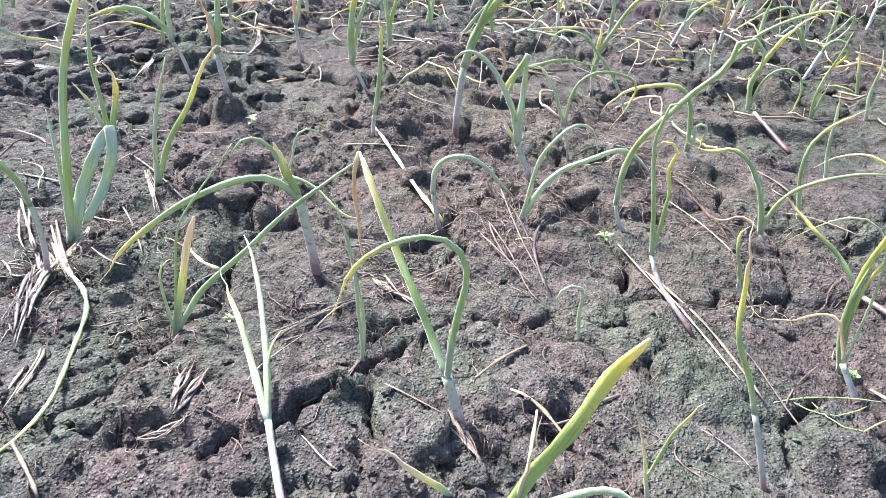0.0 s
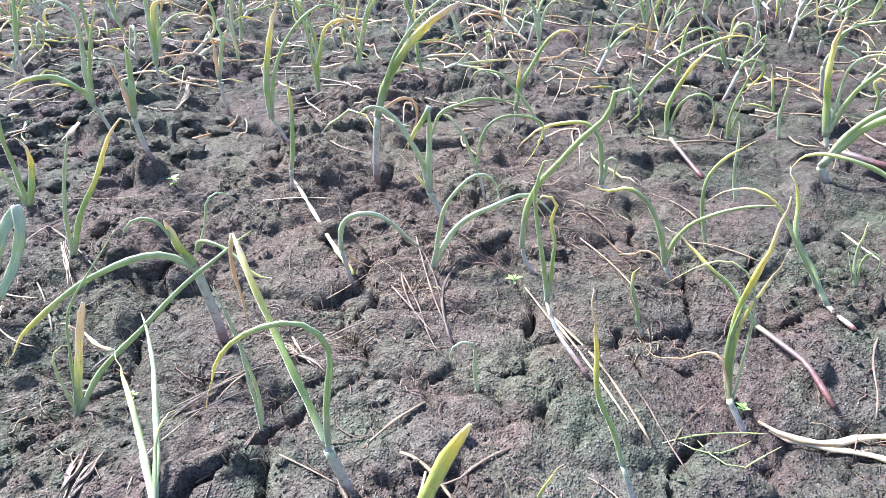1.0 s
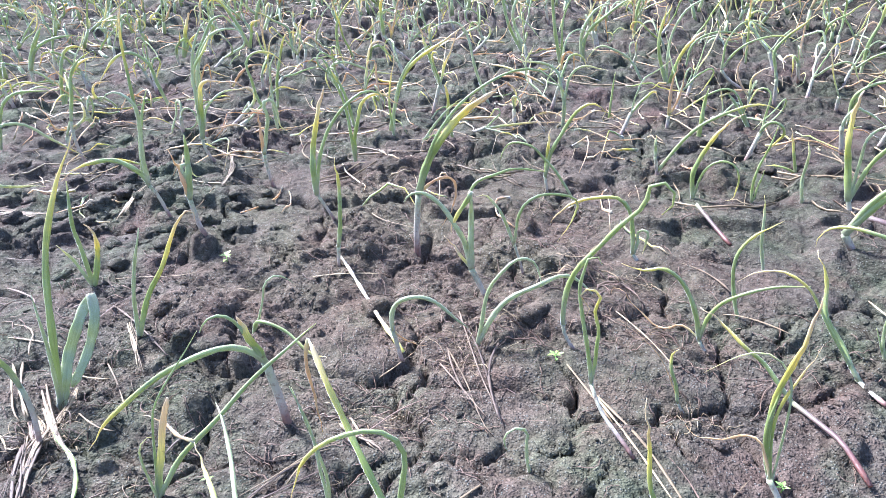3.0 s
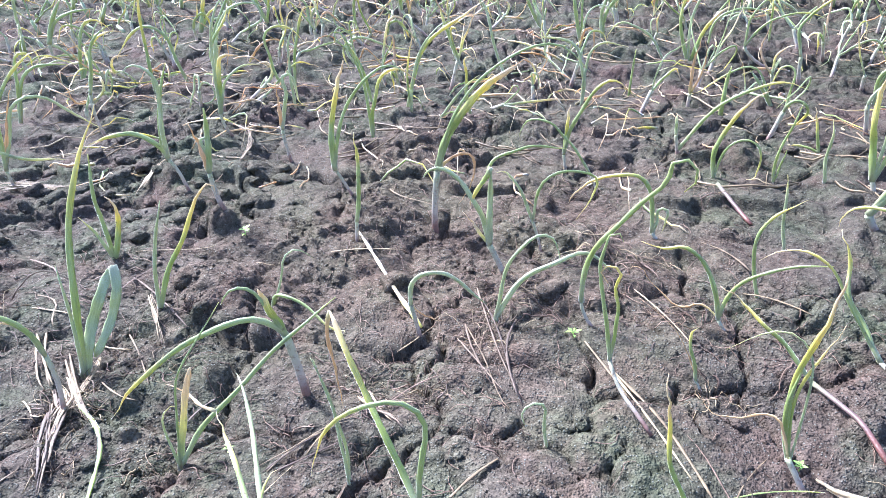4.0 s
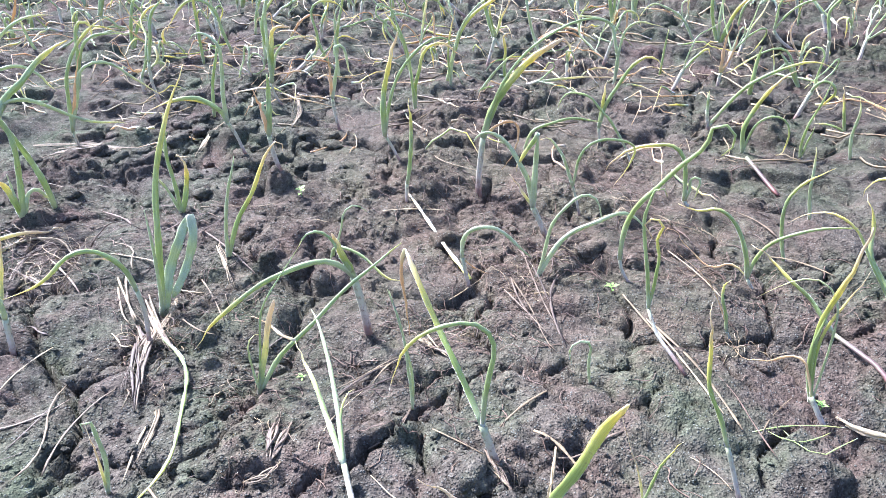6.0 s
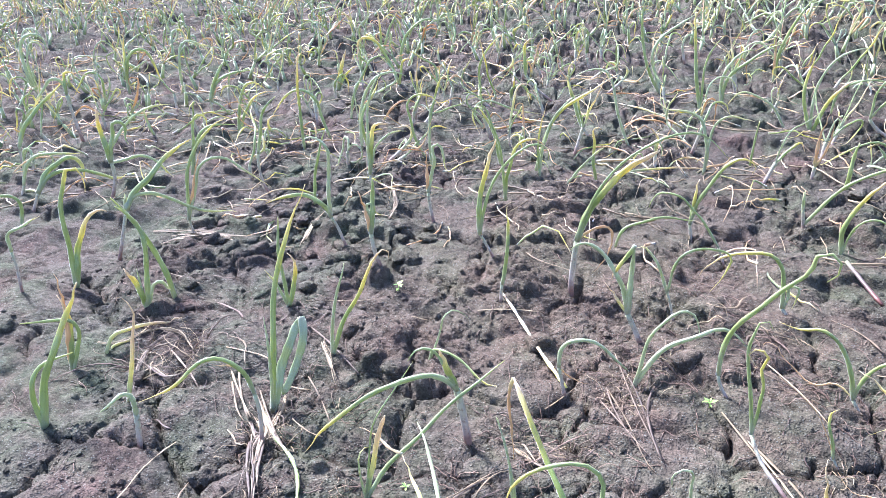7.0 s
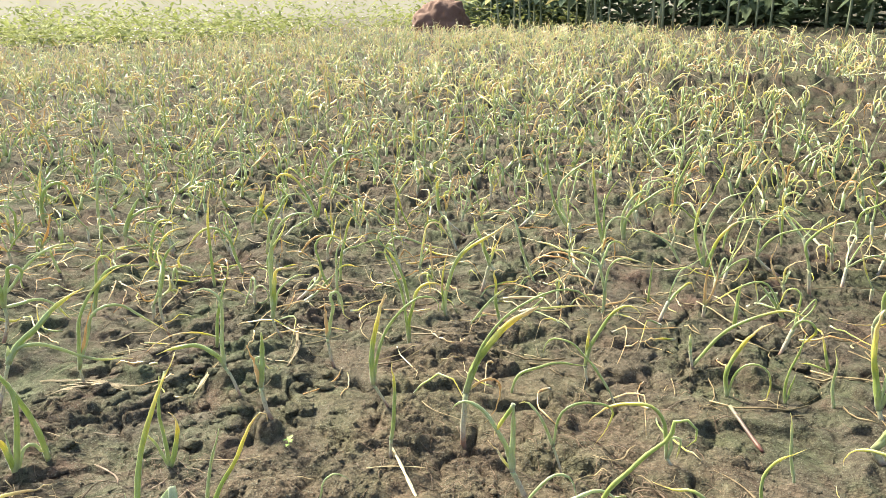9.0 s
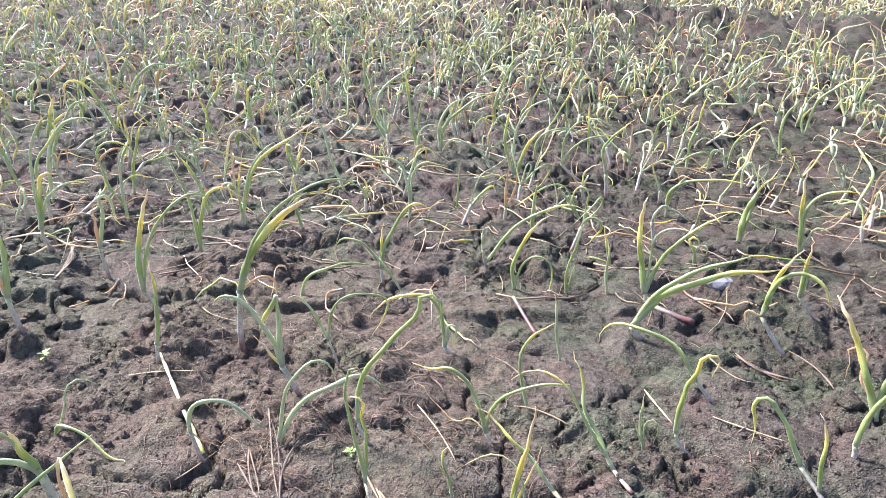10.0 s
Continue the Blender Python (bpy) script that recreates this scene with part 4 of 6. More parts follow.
o.leaf("tipped", 0.0115, 0.244, 42, 0, 89, 85, 75, 23, -75, -78, -81)
o.leaf("yellow", 0.0084, 0.169, 40, 0, 87, 84, 73)
o = Onion(-1.072, 1.463, "onion plant with pale waxy leaf in cracked soil")
o.leaf("pale", 0.0091, 0.230, 42, 0, 87, 88, 81, 74, -21, -50, -61)
o = Onion(-0.898, 1.319, "onion plant with green and pale waxy leaves in cracked soil")
o.stem(0.0082, 0.055, 31, 0, 88, 88, 88)
o.leaf("green", 0.0135, 0.094, 34, 0, 75, 63, 51)
o.leaf("green", 0.0090, 0.128, 35, 0, 67, 65, 21, 7, -8)
o.leaf("pale", 0.0072, 0.101, 35, 0, -26, -67, -87)
o = Onion(-0.773, 1.218, "onion plant with yellow-tipped and yellowing leaves in cracked soil")
o.leaf("tipped", 0.0091, 0.168, 36, 0, 80, 82, 78, 72, 56, -25, -75)
o.leaf("yellow", 0.0083, 0.146, 54, 0, 63, 69, 53, 11, -14)
o = Onion(-0.740, 0.990, "onion plant with yellow-tipped and green leaves in cracked soil")
o.leaf("tipped", 0.0066, 0.170, 46, 0, 77, 76, 78, 82, 69, -84, -108)
o.leaf("green", 0.0066, 0.158, 37, 0, 73, 77, 63, 0, -10)
o = Onion(-0.957, 1.026, "onion plant with pale waxy leaf in cracked soil")
o.leaf("pale", 0.0073, 0.177, 50, 0, 51, 48, 38, 6, -11)
o = Onion(-0.916, 1.130, "onion plant with pale waxy leaf in cracked soil")
o.leaf("pale", 0.0075, 0.066, 39, 0, 105, 100, 82)
o = Onion(-0.464, 0.933, "onion plant with green leaf in cracked soil")
o.leaf("green", 0.0057, 0.138, 35, 0, 83, 83, 75, 70, 65)
o = Onion(-0.551, 0.946, "onion plant with green leaf in cracked soil")
o.stem(0.0067, 0.079, 24, 0, 119, 96, 80)
o.leaf("green", 0.0058, 0.107, 29, 0, 77, 72, 83, 53, 26)
o = Onion(-0.295, 1.075, "onion plant with blue-green leaf in cracked soil")
o.leaf("blue", 0.0060, 0.137, 9, 0, 92, 92, 88, 85, 50)
o = Onion(-0.321, 1.121, "onion plant with yellow-tipped leaf in cracked soil")
o.leaf("tipped", 0.0062, 0.194, 18, 0, 111, 116, 94, 107, 18, -34, -69)
o = Onion(-0.182, 1.145, "onion plant with yellow-tipped leaf in cracked soil")
o.leaf("tipped", 0.0076, 0.136, 21, 0, 102, 98, 109, 121, 118)
o = Onion(-0.565, 1.235, "onion plant with yellow-tipped leaf in cracked soil")
o.leaf("tipped", 0.0087, 0.221, 18, 0, 101, 108, 94, 140, 207, 234, 232)
o = Onion(-0.583, 1.148, "onion plant with yellowing leaf in cracked soil")
o.leaf("yellow", 0.0075, 0.218, 19, 0, 89, 89, 88, 81, 72)
o = Onion(-0.459, 1.149, "onion plant with blue-green leaf in cracked soil")
o.leaf("blue", 0.0087, 0.211, 23, 0, 88, 87, 83, 68, 49, 2, -37)
o = Onion(-0.503, 1.518, "onion plant with yellowing leaves in cracked soil")
o.leaf("yellow", 0.0099, 0.208, 22, 0, 109, 107, 118, 118, 163, 268, 256)
o.leaf("yellow", 0.0081, 0.093, 9, 0, 86, 75, 87, 17, -149)
o = Onion(-0.674, 1.537, "onion plant with yellowing leaves in cracked soil")
o.leaf("yellow", 0.0132, 0.107, 20, 0, 78, 75, 65)
o.leaf("yellow", 0.0085, 0.087, 22, 0, 68, 55, 4)
o = Onion(-0.562, 1.344, "onion plant with green leaf in cracked soil")
o.leaf("green", 0.0075, 0.191, 27, 0, 81, 79, 67, 56, 62, 11, -98)
o = Onion(-0.698, 1.924, "onion plant with yellowing and green leaves in cracked soil")
o.leaf("yellow", 0.0102, 0.135, 19, 0, 87, 89, 101)
o.leaf("green", 0.0102, 0.135, 29, 0, 71, 69, 52)
o = Onion(-0.607, 1.814, "onion plant with green leaf in cracked soil")
o.leaf("green", 0.0106, 0.207, 16, 0, 76, 79, 72, 47, 35, -3, -68)
o = Onion(-0.339, 1.204, "onion plant with yellow-tipped leaf in cracked soil")
o.leaf("tipped", 0.0073, 0.155, 17, 0, 85, 86, 80, 72, 76, 67, -28)
o = Onion(-0.494, 1.367, "onion plant with dried tan leaf in cracked soil")
o.leaf("tan", 0.0067, 0.124, 22, 0, 59, 51, 18, -35, -64)
o = Onion(-0.258, 1.355, "onion plant with pale waxy leaf in cracked soil")
o.leaf("pale", 0.0071, 0.203, 9, 0, 128, 122, 29, -21, -26, -5, -4)
o = Onion(-0.314, 1.569, "onion plant with yellow-tipped leaf in cracked soil")
o.leaf("tipped", 0.0081, 0.152, 12, 0, 95, 98, 87, 67, 53, 48, 25)
o = Onion(-0.126, 1.490, "onion plant with yellowing leaf in cracked soil")
o.stem(0.0077, 0.088, -2, 0, 142, 141, 121)
o.leaf("yellow", 0.0101, 0.091, 4, 0, 96, 93, 97, 72, -13)
o = Onion(-0.392, 1.685, "onion plant with straw-pale leaf in cracked soil")
o.stem(0.0088, 0.083, 30, 0, 158, 145, 92)
o.leaf("cream", 0.0067, 0.028, 31, 0, 83, 83, 83)
o = Onion(-0.029, 1.279, "onion plant with yellow-tipped leaf in cracked soil")
o.stem(0.0084, 0.027, 5, 0, 125, 125, 125)
o.leaf("tipped", 0.0110, 0.104, 3, 0, 109, 109, 108)
o = Onion(-0.111, 1.094, "onion plant with yellowing leaf in cracked soil")
o.leaf("yellow", 0.0079, 0.240, 11, 0, 77, 77, 72, 47, 29, 33, 28)
o = Onion(0.044, 1.264, "onion plant with blue-green leaf in cracked soil")
o.leaf("blue", 0.0073, 0.212, 3, 0, 112, 112, 106, 100, 113, 187, 214)
o = Onion(0.103, 1.576, "onion plant with green and blue-green leaves in cracked soil")
o.leaf("green", 0.0097, 0.223, 0, 0, 121, 121, 110, 103, 99, 92, 71)
o.leaf("blue", 0.0097, 0.224, 4, 0, 110, 107, 112, 71, 40, 36, 29)
o = Onion(0.179, 1.433, "onion plant with yellow-tipped and green leaves in cracked soil")
o.leaf("tipped", 0.0098, 0.209, -6, 0, 103, 102, 98, 97, 97)
o.leaf("green", 0.0065, 0.163, -9, 0, 92, 92, 92, 69, 49)
o = Onion(0.224, 1.491, "onion plant with blue-green and green leaves in cracked soil")
o.leaf("blue", 0.0093, 0.146, -7, 0, 97, 101, 89, 71, 56, 41, -6)
o.leaf("green", 0.0093, 0.184, -17, 0, 87, 93, 63, 39, 43, 36, 16)
o = Onion(0.351, 1.692, "onion plant with green and dried tan leaves in cracked soil")
o.leaf("green", 0.0105, 0.210, -25, 0, 88, 90, 82, 71, 65, 63, 32)
o.leaf("tan", 0.0086, 0.130, -21, 0, 94, 95, 92)
o = Onion(0.378, 1.369, "onion plant with blue-green and yellowing leaves in cracked soil")
o.leaf("blue", 0.0088, 0.212, -13, 0, 97, 96, 92, 76, 62, 25, 12)
o.leaf("yellow", 0.0120, 0.132, -15, 0, 77, 77, 71, 52, 32)
o.leaf("tipped", 0.0112, 0.163, -16, 0, 107, 111, 99, 79, 85)
o = Onion(0.173, 1.145, "onion plant with pale waxy leaves in cracked soil")
o.leaf("pale", 0.0074, 0.179, -10, 0, 90, 85, 105, 105, 160, 183, 147)
o.leaf("pale", 0.0061, 0.162, -12, 0, 88, 91, 85, 83, 44, -16, -9)
o = Onion(0.335, 1.385, "onion plant with pale waxy leaf in cracked soil")
o.leaf("pale", 0.0080, 0.158, -11, 0, 122, 119, 133, 159, 163, 232, 252)
o = Onion(0.258, 1.229, "onion plant with green leaf in cracked soil")
o.leaf("green", 0.0058, 0.099, -16, 0, 89, 89, 84)
o = Onion(-0.004, 1.073, "onion plant with yellowing leaf in cracked soil")
o.leaf("yellow", 0.0064, 0.122, -1, 0, 94, 103, 84, 107, -121)
o = Onion(-0.050, 1.051, "onion plant with pale waxy leaf in cracked soil")
o.leaf("pale", 0.0051, 0.101, -4, 0, 62, 51, 38)
o = Onion(0.526, 1.360, "onion plant with green and yellow-tipped leaves in cracked soil")
o.stem(0.0077, 0.065, -2, 0, 148, 147, 123)
o.leaf("green", 0.0067, 0.116, -5, 0, 91, 89, 92, 66, 55, 31, -31)
o.leaf("tipped", 0.0067, 0.157, -17, 0, 69, 59, 43, 24, 11, -11, -21)
o = Onion(0.555, 1.506, "onion plant with yellowing leaf in cracked soil")
o.leaf("yellow", 0.0075, 0.149, -2, 0, 95, 95, 95)
o = Onion(0.425, 1.450, "onion plant with green leaf in cracked soil")
o.leaf("green", 0.0079, 0.158, 6, 0, 85, 89, 55, 23, 2, -11, -30)
o = Onion(0.760, 1.456, "onion plant with yellow-tipped leaf in cracked soil")
o.leaf("tipped", 0.0109, 0.175, -37, 0, 91, 93, 84, 72, 87, 81, 67)
o = Onion(1.080, 1.963, "onion plant with blue-green and yellow-tipped leaves in cracked soil")
o.leaf("blue", 0.0125, 0.220, -30, 0, 117, 111, 105, 62, 44, 28, 6)
o.leaf("tipped", 0.0113, 0.123, -36, 0, 127, 131, 142)
o.leaf("pale", 0.0091, 0.134, -31, 0, 99, 94, 68, 8, -23)
o = Onion(0.993, 1.527, "onion plant with green and pale waxy leaves in cracked soil")
o.leaf("green", 0.0119, 0.135, -27, 0, 100, 101, 90, 67, 49)
o.leaf("pale", 0.0083, 0.121, -42, 0, 117, 126, 124, 257, 259)
o = Onion(1.113, 1.670, "onion plant with yellow-tipped and yellowing leaves in cracked soil")
o.leaf("tipped", 0.0111, 0.225, -35, 0, 84, 88, 78, 42, 44, 9, 14)
o.leaf("yellow", 0.0091, 0.084, -31, 0, 127, 89, 18)
o = Onion(0.867, 1.496, "onion plant with yellow-tipped leaf in cracked soil")
o.leaf("tipped", 0.0079, 0.158, -31, 0, 91, 87, 54, 44, 13)
o = Onion(0.798, 1.435, "onion plant with pale waxy leaf in cracked soil")
o.leaf("pale", 0.0100, 0.124, -17, 0, 89, 85, 84, -45, -70, -72, -74)
o = Onion(1.045, 1.340, "onion plant with pale waxy leaves in cracked soil")
o.leaf("pale", 0.0093, 0.048, -30, 0, 105, 105, 105)
o.leaf("pale", 0.0068, 0.128, -30, 0, 120, 117, 124, 185, 221)
o = Onion(1.425, 1.970, "onion plant with yellow-tipped and yellowing leaves in cracked soil")
o.leaf("tipped", 0.0122, 0.124, -29, 0, 111, 110, 86, 76, 31)
o.leaf("yellow", 0.0110, 0.088, -28, 0, 125, 144, 221)
o = Onion(1.614, 2.529, "onion plant with yellowing leaf in cracked soil")
o.leaf("yellow", 0.0136, 0.125, -32, 0, 106, 105, 101)
o = Onion(-0.277, 0.398, "onion plant with yellow-tipped and straw-pale leaves in cracked soil")
o.stem(0.0058, 0.065, 33, 0, 79, 84, 97)
o.leaf("tipped", 0.0052, 0.136, 36, 0, 98, 99, 119, 145, 184, 221, 215, 195, 184)
o.leaf("cream", 0.0031, 0.068, 37, 0, 106, 96, 128, 161, 156)
o = Onion(-0.524, 0.565, "onion plant with green and yellow-ended leaves in cracked soil")
o.leaf("green", 0.0064, 0.152, 48, 0, 77, 77, 79, 82, 90, 119, 129)
o.leaf("stub", 0.0064, 0.064, 39, 0, 95, 93, 101, 110, 113)
o.leaf("pale", 0.0054, 0.066, 57, 0, 56, 74, 41, -81, -36)
o.leaf("blue", 0.0030, 0.059, 42, 0, 89, 90, 90)
o = Onion(-0.505, 0.596, "onion plant with green leaf in cracked soil")
o.leaf("green", 0.0065, 0.161, 45, 0, 91, 94, 102, 104, 109, 116, 115)
o = Onion(-0.524, 0.483, "onion plant with straw-pale leaves in cracked soil")
o.leaf("cream", 0.0052, 0.136, 57, 0, 70, 62, -8, 3, -18, -32, -49, -81, -86)
o.leaf("cream", 0.0038, 0.081, 59, 0, -46, -39, 52, 12, 0)
o = Onion(-0.442, 0.416, "onion plant with straw-pale leaf in cracked soil")
o.leaf("cream", 0.0055, 0.138, 45, 0, 73, 73, 73, 76, 72, 90, 182)
o = Onion(0.438, 0.551, "onion plant with pale waxy and green leaves in cracked soil")
o.leaf("pale", 0.0035, 0.067, -35, 0, 107, 110, 96, 83, 100)
o.leaf("green", 0.0025, 0.075, -32, 0, 97, 100, 95, 72, -69, -104, -92)
o.leaf("green", 0.0021, 0.038, -25, 0, 113, 113, 114)

# ---- more plants of the bed, farther off ----
def random_onion(rng, size=1.0):
    """Leaves of a made-up plant: (kind, width, length, turn, tilt, angles)."""
    out = []
    lean = rng.choice([rng.uniform(25, 155), rng.uniform(60, 120)])
    stem_len = rng.uniform(0.025, 0.05) * size
    turn0 = rng.uniform(0, 360)
    for _ in range(rng.choice([1, 2, 2, 3, 3, 4])):
        a0 = lean + rng.uniform(-30, 30)
        way = 1 if rng.random() < 0.5 else -1
        droop = rng.choice([10, 60, 110, 150, 170, 190, 210])
        bend = rng.uniform(0.25, 0.7)
        spread = rng.choice([0.08, 0.12, 0.2, 0.35])
        angles = [a0 - way * droop * float(smooth(bend - spread, bend + spread, np.array(s))) + rng.gauss(0, 4) for s in (0, 0.14, 0.28, 0.42, 0.56, 0.7, 0.85, 1.0)]
        kind = rng.choice(["green", "tipped", "tipped", "yellow", "yellow", "yellow", "tan", "tan", "blue", "pale", "pale", "cream", "cream", "cream"])
        out.append((kind, rng.uniform(0.0030, 0.0062) * size, rng.uniform(0.055, 0.16) * size, turn0 + rng.uniform(-90, 90), rng.uniform(-25, 25), angles))
    return stem_len, lean, turn0, out

def surveyed(x, y):
    """The near part of the bed, whose plants are given one by one above; farther off, most of them."""
    if y < -0.25 or not -0.75 < x < 0.95 + 0.2 * (y - 1):
        return False
    return y < (0.95 if x < -0.2 else 1.05)


def edge_of_bed(x):
    """How far the bed reaches."""
    return float(np.interp(x, (-12, -6.7, -5.7, -4.9, -3.4, -2.3, 0.5, 2.2, 4.5), (4.6, 6.0, 6.2, 6.5, 7.7, 8.5, 8.5, 6.5, 4.6)))


def thing_from(spec, x, y, label):
    stem_len, lean, turn0, leaves = spec
    o = Onion(x, y, label)
    o.stem(0.009, stem_len, turn0, 0, lean, lean)
    for kind, w, length, turn, tilt, angles in leaves:
        o.leaf(kind, w, length, turn, tilt, *angles)
    return o.root


rng = random.Random(11)
LABELS = ["young onion plant with drooping green leaves in dry soil", "onion plant with yellowing, wilted leaves in cracked soil",
          "thin onion plant with pale, dew-dulled leaves", "onion plant with green leaves and dried tan tips"]
NEAR_TAKEN = [tuple(o.matrix_basis.translation.xy) for o in scene.objects if o.name.startswith("onion_plant")]
places = []
while len(places) < 4600:
    y = 9.4 * math.sqrt(rng.uniform(0, 1))
    x = rng.uniform(-0.95 * y - 0.9, 0.62 * y + 1.3)
    if y > edge_of_bed(x) or y < 0.2:
        continue
    # the ridge of turned earth carries few plants
    if 0.3 < x < 2.8 and abs(y - 3.85 + 0.42 * (x - 0.4)) < 0.3 and rng.random() < 0.93:
        continue
    if (y > 4.5 and rng.random() < 0.25) or (x > 0.9 and y > 2.2 and rng.random() < 0.4):
        continue
    places.append((x, y))
# thicker just past the near part
for _ in range(480):
    y = rng.uniform(0.98, 2.7)
    places.append((rng.uniform(-0.95 * y - 0.5, 0.62 * y + 0.5), y))
# the bed goes on beside and behind
for _ in range(4200):
    x, y = rng.uniform(-4.5, 4.2), rng.uniform(-2.6, 4.0)
    if (y < -0.25 or not -0.95 * y - 0.9 < x < 0.62 * y + 1.3) and math.hypot(x - 0.05, y) > 0.55 and (y < edge_of_bed(x)):
        places.append((x, y))
kept = []
grid = {}
for x, y in places:
    c = (int(x // 0.055), int(y // 0.055))
    if any((c[0] + i, c[1] + j) in grid for i in (0,) for j in (0,)):
        continue
    if surveyed(x, y) or any(math.hypot(x - u, y - v) < 0.07 for u, v in NEAR_TAKEN):
        continue
    grid[c] = 1
    kept.append((x, y))
kept.sort(key=lambda p: math.hypot(p[0] - 0.1, p[1] - 0.4) + (9 if p[1] < 0.3 else 0))
singles, rest = kept[:170], kept[170:]
specs = [random_onion(rng, 1.1) for _ in range(24)]
firsts = []
for k, (x, y) in enumerate(singles):
    if k < 24:
        firsts.append(thing_from(specs[k], x, y, LABELS[k % 4]))
    else:
        copy_thing(firsts[k % 24], Matrix.Translation((x, y, soil_at(x, y) - 0.003)) @ pose(0, 0, 0, 0, 0, rng.uniform(0, 360)))

verts, faces, mats_of, alongs, drys, pales = [], [], [], [], [], []
heights = soil(np.array([p[0] for p in rest]), np.array([p[1] for p in rest]))
for (x, y), z in zip(rest, heights):
    grown = 1.0 + 0.3 * float(smooth(1.4, 3.6, np.array(y)))   # the far part of the bed stands taller
    stem_len, lean, turn0, leaves = random_onion(rng, grown)
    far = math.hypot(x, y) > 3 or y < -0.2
    root = Vector((x, y, z - 0.003))
    pts, side = curve(root, stem_len, turn0, 0, (lean, lean), 2)
    v, f, al = tube(pts, side, [0.006, 0.0045, 0.004], 1, 5)
    jobs = [] if far and rng.random() < 0.5 else [(v, f, [0.2 + 0.1 * t for t in al], 0.5, 0.6)]
    for kind, w, length, turn, tilt, angles in leaves:
        # far leaves are yellower and creamier, partly to paint in backlight and haze
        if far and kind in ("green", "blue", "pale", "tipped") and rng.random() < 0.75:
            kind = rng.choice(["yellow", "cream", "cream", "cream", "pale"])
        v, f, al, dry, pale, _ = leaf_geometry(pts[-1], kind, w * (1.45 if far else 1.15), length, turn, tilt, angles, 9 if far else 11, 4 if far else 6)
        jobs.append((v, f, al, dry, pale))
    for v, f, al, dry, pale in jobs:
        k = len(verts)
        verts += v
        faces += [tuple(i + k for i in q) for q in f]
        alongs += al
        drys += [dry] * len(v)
        # least paleness far off: hazy glare put into the leaf colour
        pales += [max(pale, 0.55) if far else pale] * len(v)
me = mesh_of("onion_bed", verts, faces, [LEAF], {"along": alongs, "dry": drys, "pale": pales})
tagged(new("onion_bed", me), "bed of wilting, yellow-green onion plants in dry soil", "onion plants", kind="stuff")


# ---- loose soil, straw and roots ----
def clod_mesh(rng, name):
    bm = bmesh.new()
    bmesh.ops.create_icosphere(bm, subdivisions=3, radius=1.0)
    off = Vector((rng.uniform(0, 50), rng.uniform(0, 50), rng.uniform(0, 50)))
    for v in bm.verts:
        v.co *= 1 + 0.55 * noise.noise(v.co * 1.1 + off) + 0.32 * noise.noise(v.co * 2.6 + off) + 0.16 * noise.noise(v.co * 7 + off)
        v.co.z *= 0.75
    me = bpy.data.meshes.new(name)
    bm.to_mesh(me)
    bm.free()
    me.materials.append(CLOD)
    me.polygons.foreach_set("use_smooth", [True] * len(me.polygons))
    return me


clods = [clod_mesh(rng, "soil_clod") for _ in range(8)]
for k in range(190):
    if k < 70:   # a crumbly patch beside the big green plant
        x, y, r = rng.gauss(-0.40, 0.10), rng.gauss(0.80, 0.10), rng.uniform(0.006, 0.015)
    else:
        x, y, r = rng.uniform(-0.7, 1.0), rng.uniform(0.25, 1.5), rng.choice([0.005, 0.006, 0.007, 0.008, 0.011, 0.014])
    ob = new("soil_clod", clods[k % 8])
    ob.matrix_basis = Matrix.LocRotScale((x, y, soil_at(x, y) + 0.05 * r), Euler((0, 0, rng.uniform(0, 6.28))), (r, r * rng.uniform(0.8, 1.2), r * rng.uniform(0.75, 1.0)))
    tagged(ob, "loose rounded clod of grey-brown earth", "clod of earth", "loose clods on the bed")

ICO = bmesh.new()
bmesh.ops.create_icosphere(ICO, subdivisions=1, radius=1.0)
ico_v, ico_f = np.array([v.co[:] for v in ICO.verts]), np.array([[v.index for v in q.verts] for q in ICO.faces])
ICO.free()
shape = np.random.RandomState(3)
N = 15000
cx, cy = shape.uniform(-0.7, 0.95, N), 0.17 + np.abs(shape.normal(0, 0.5, N))
# crumbs gather in the broken places
keep = fbm(cx / 0.3, cy / 0.3, 21, 3) + 0.4 * fbm(cx / 0.05, cy / 0.05, 25, 2) > shape.uniform(-0.45, 0.35, N)
cx, cy = cx[keep], cy[keep]
cr = np.exp(shape.normal(-6.35, 0.5, len(cx))).clip(0.0006, 0.006)
cz = soil(cx, cy)
cv, cf = [], []
for x, y, z, r in zip(cx, cy, cz, cr):
    a = shape.uniform(0, 6.28)
    w = ico_v * shape.uniform(0.6, 1.25, (len(ico_v), 1)) * (r, r * shape.uniform(0.6, 1.0), r * shape.uniform(0.5, 0.9))
    k = len(cv)
    cv += np.stack([x + w[:, 0] * math.cos(a) - w[:, 1] * math.sin(a), y + w[:, 0] * math.sin(a) + w[:, 1] * math.cos(a), z + w[:, 2] + 0.15 * r], 1).tolist()
    cf += (ico_f + k).tolist()
tagged(new("soil_crumbs", mesh_of("soil_crumbs", cv, cf, [CLOD], smooth_faces=False)), "fine loose crumbs of dry soil", "soil crumbs", kind="stuff")


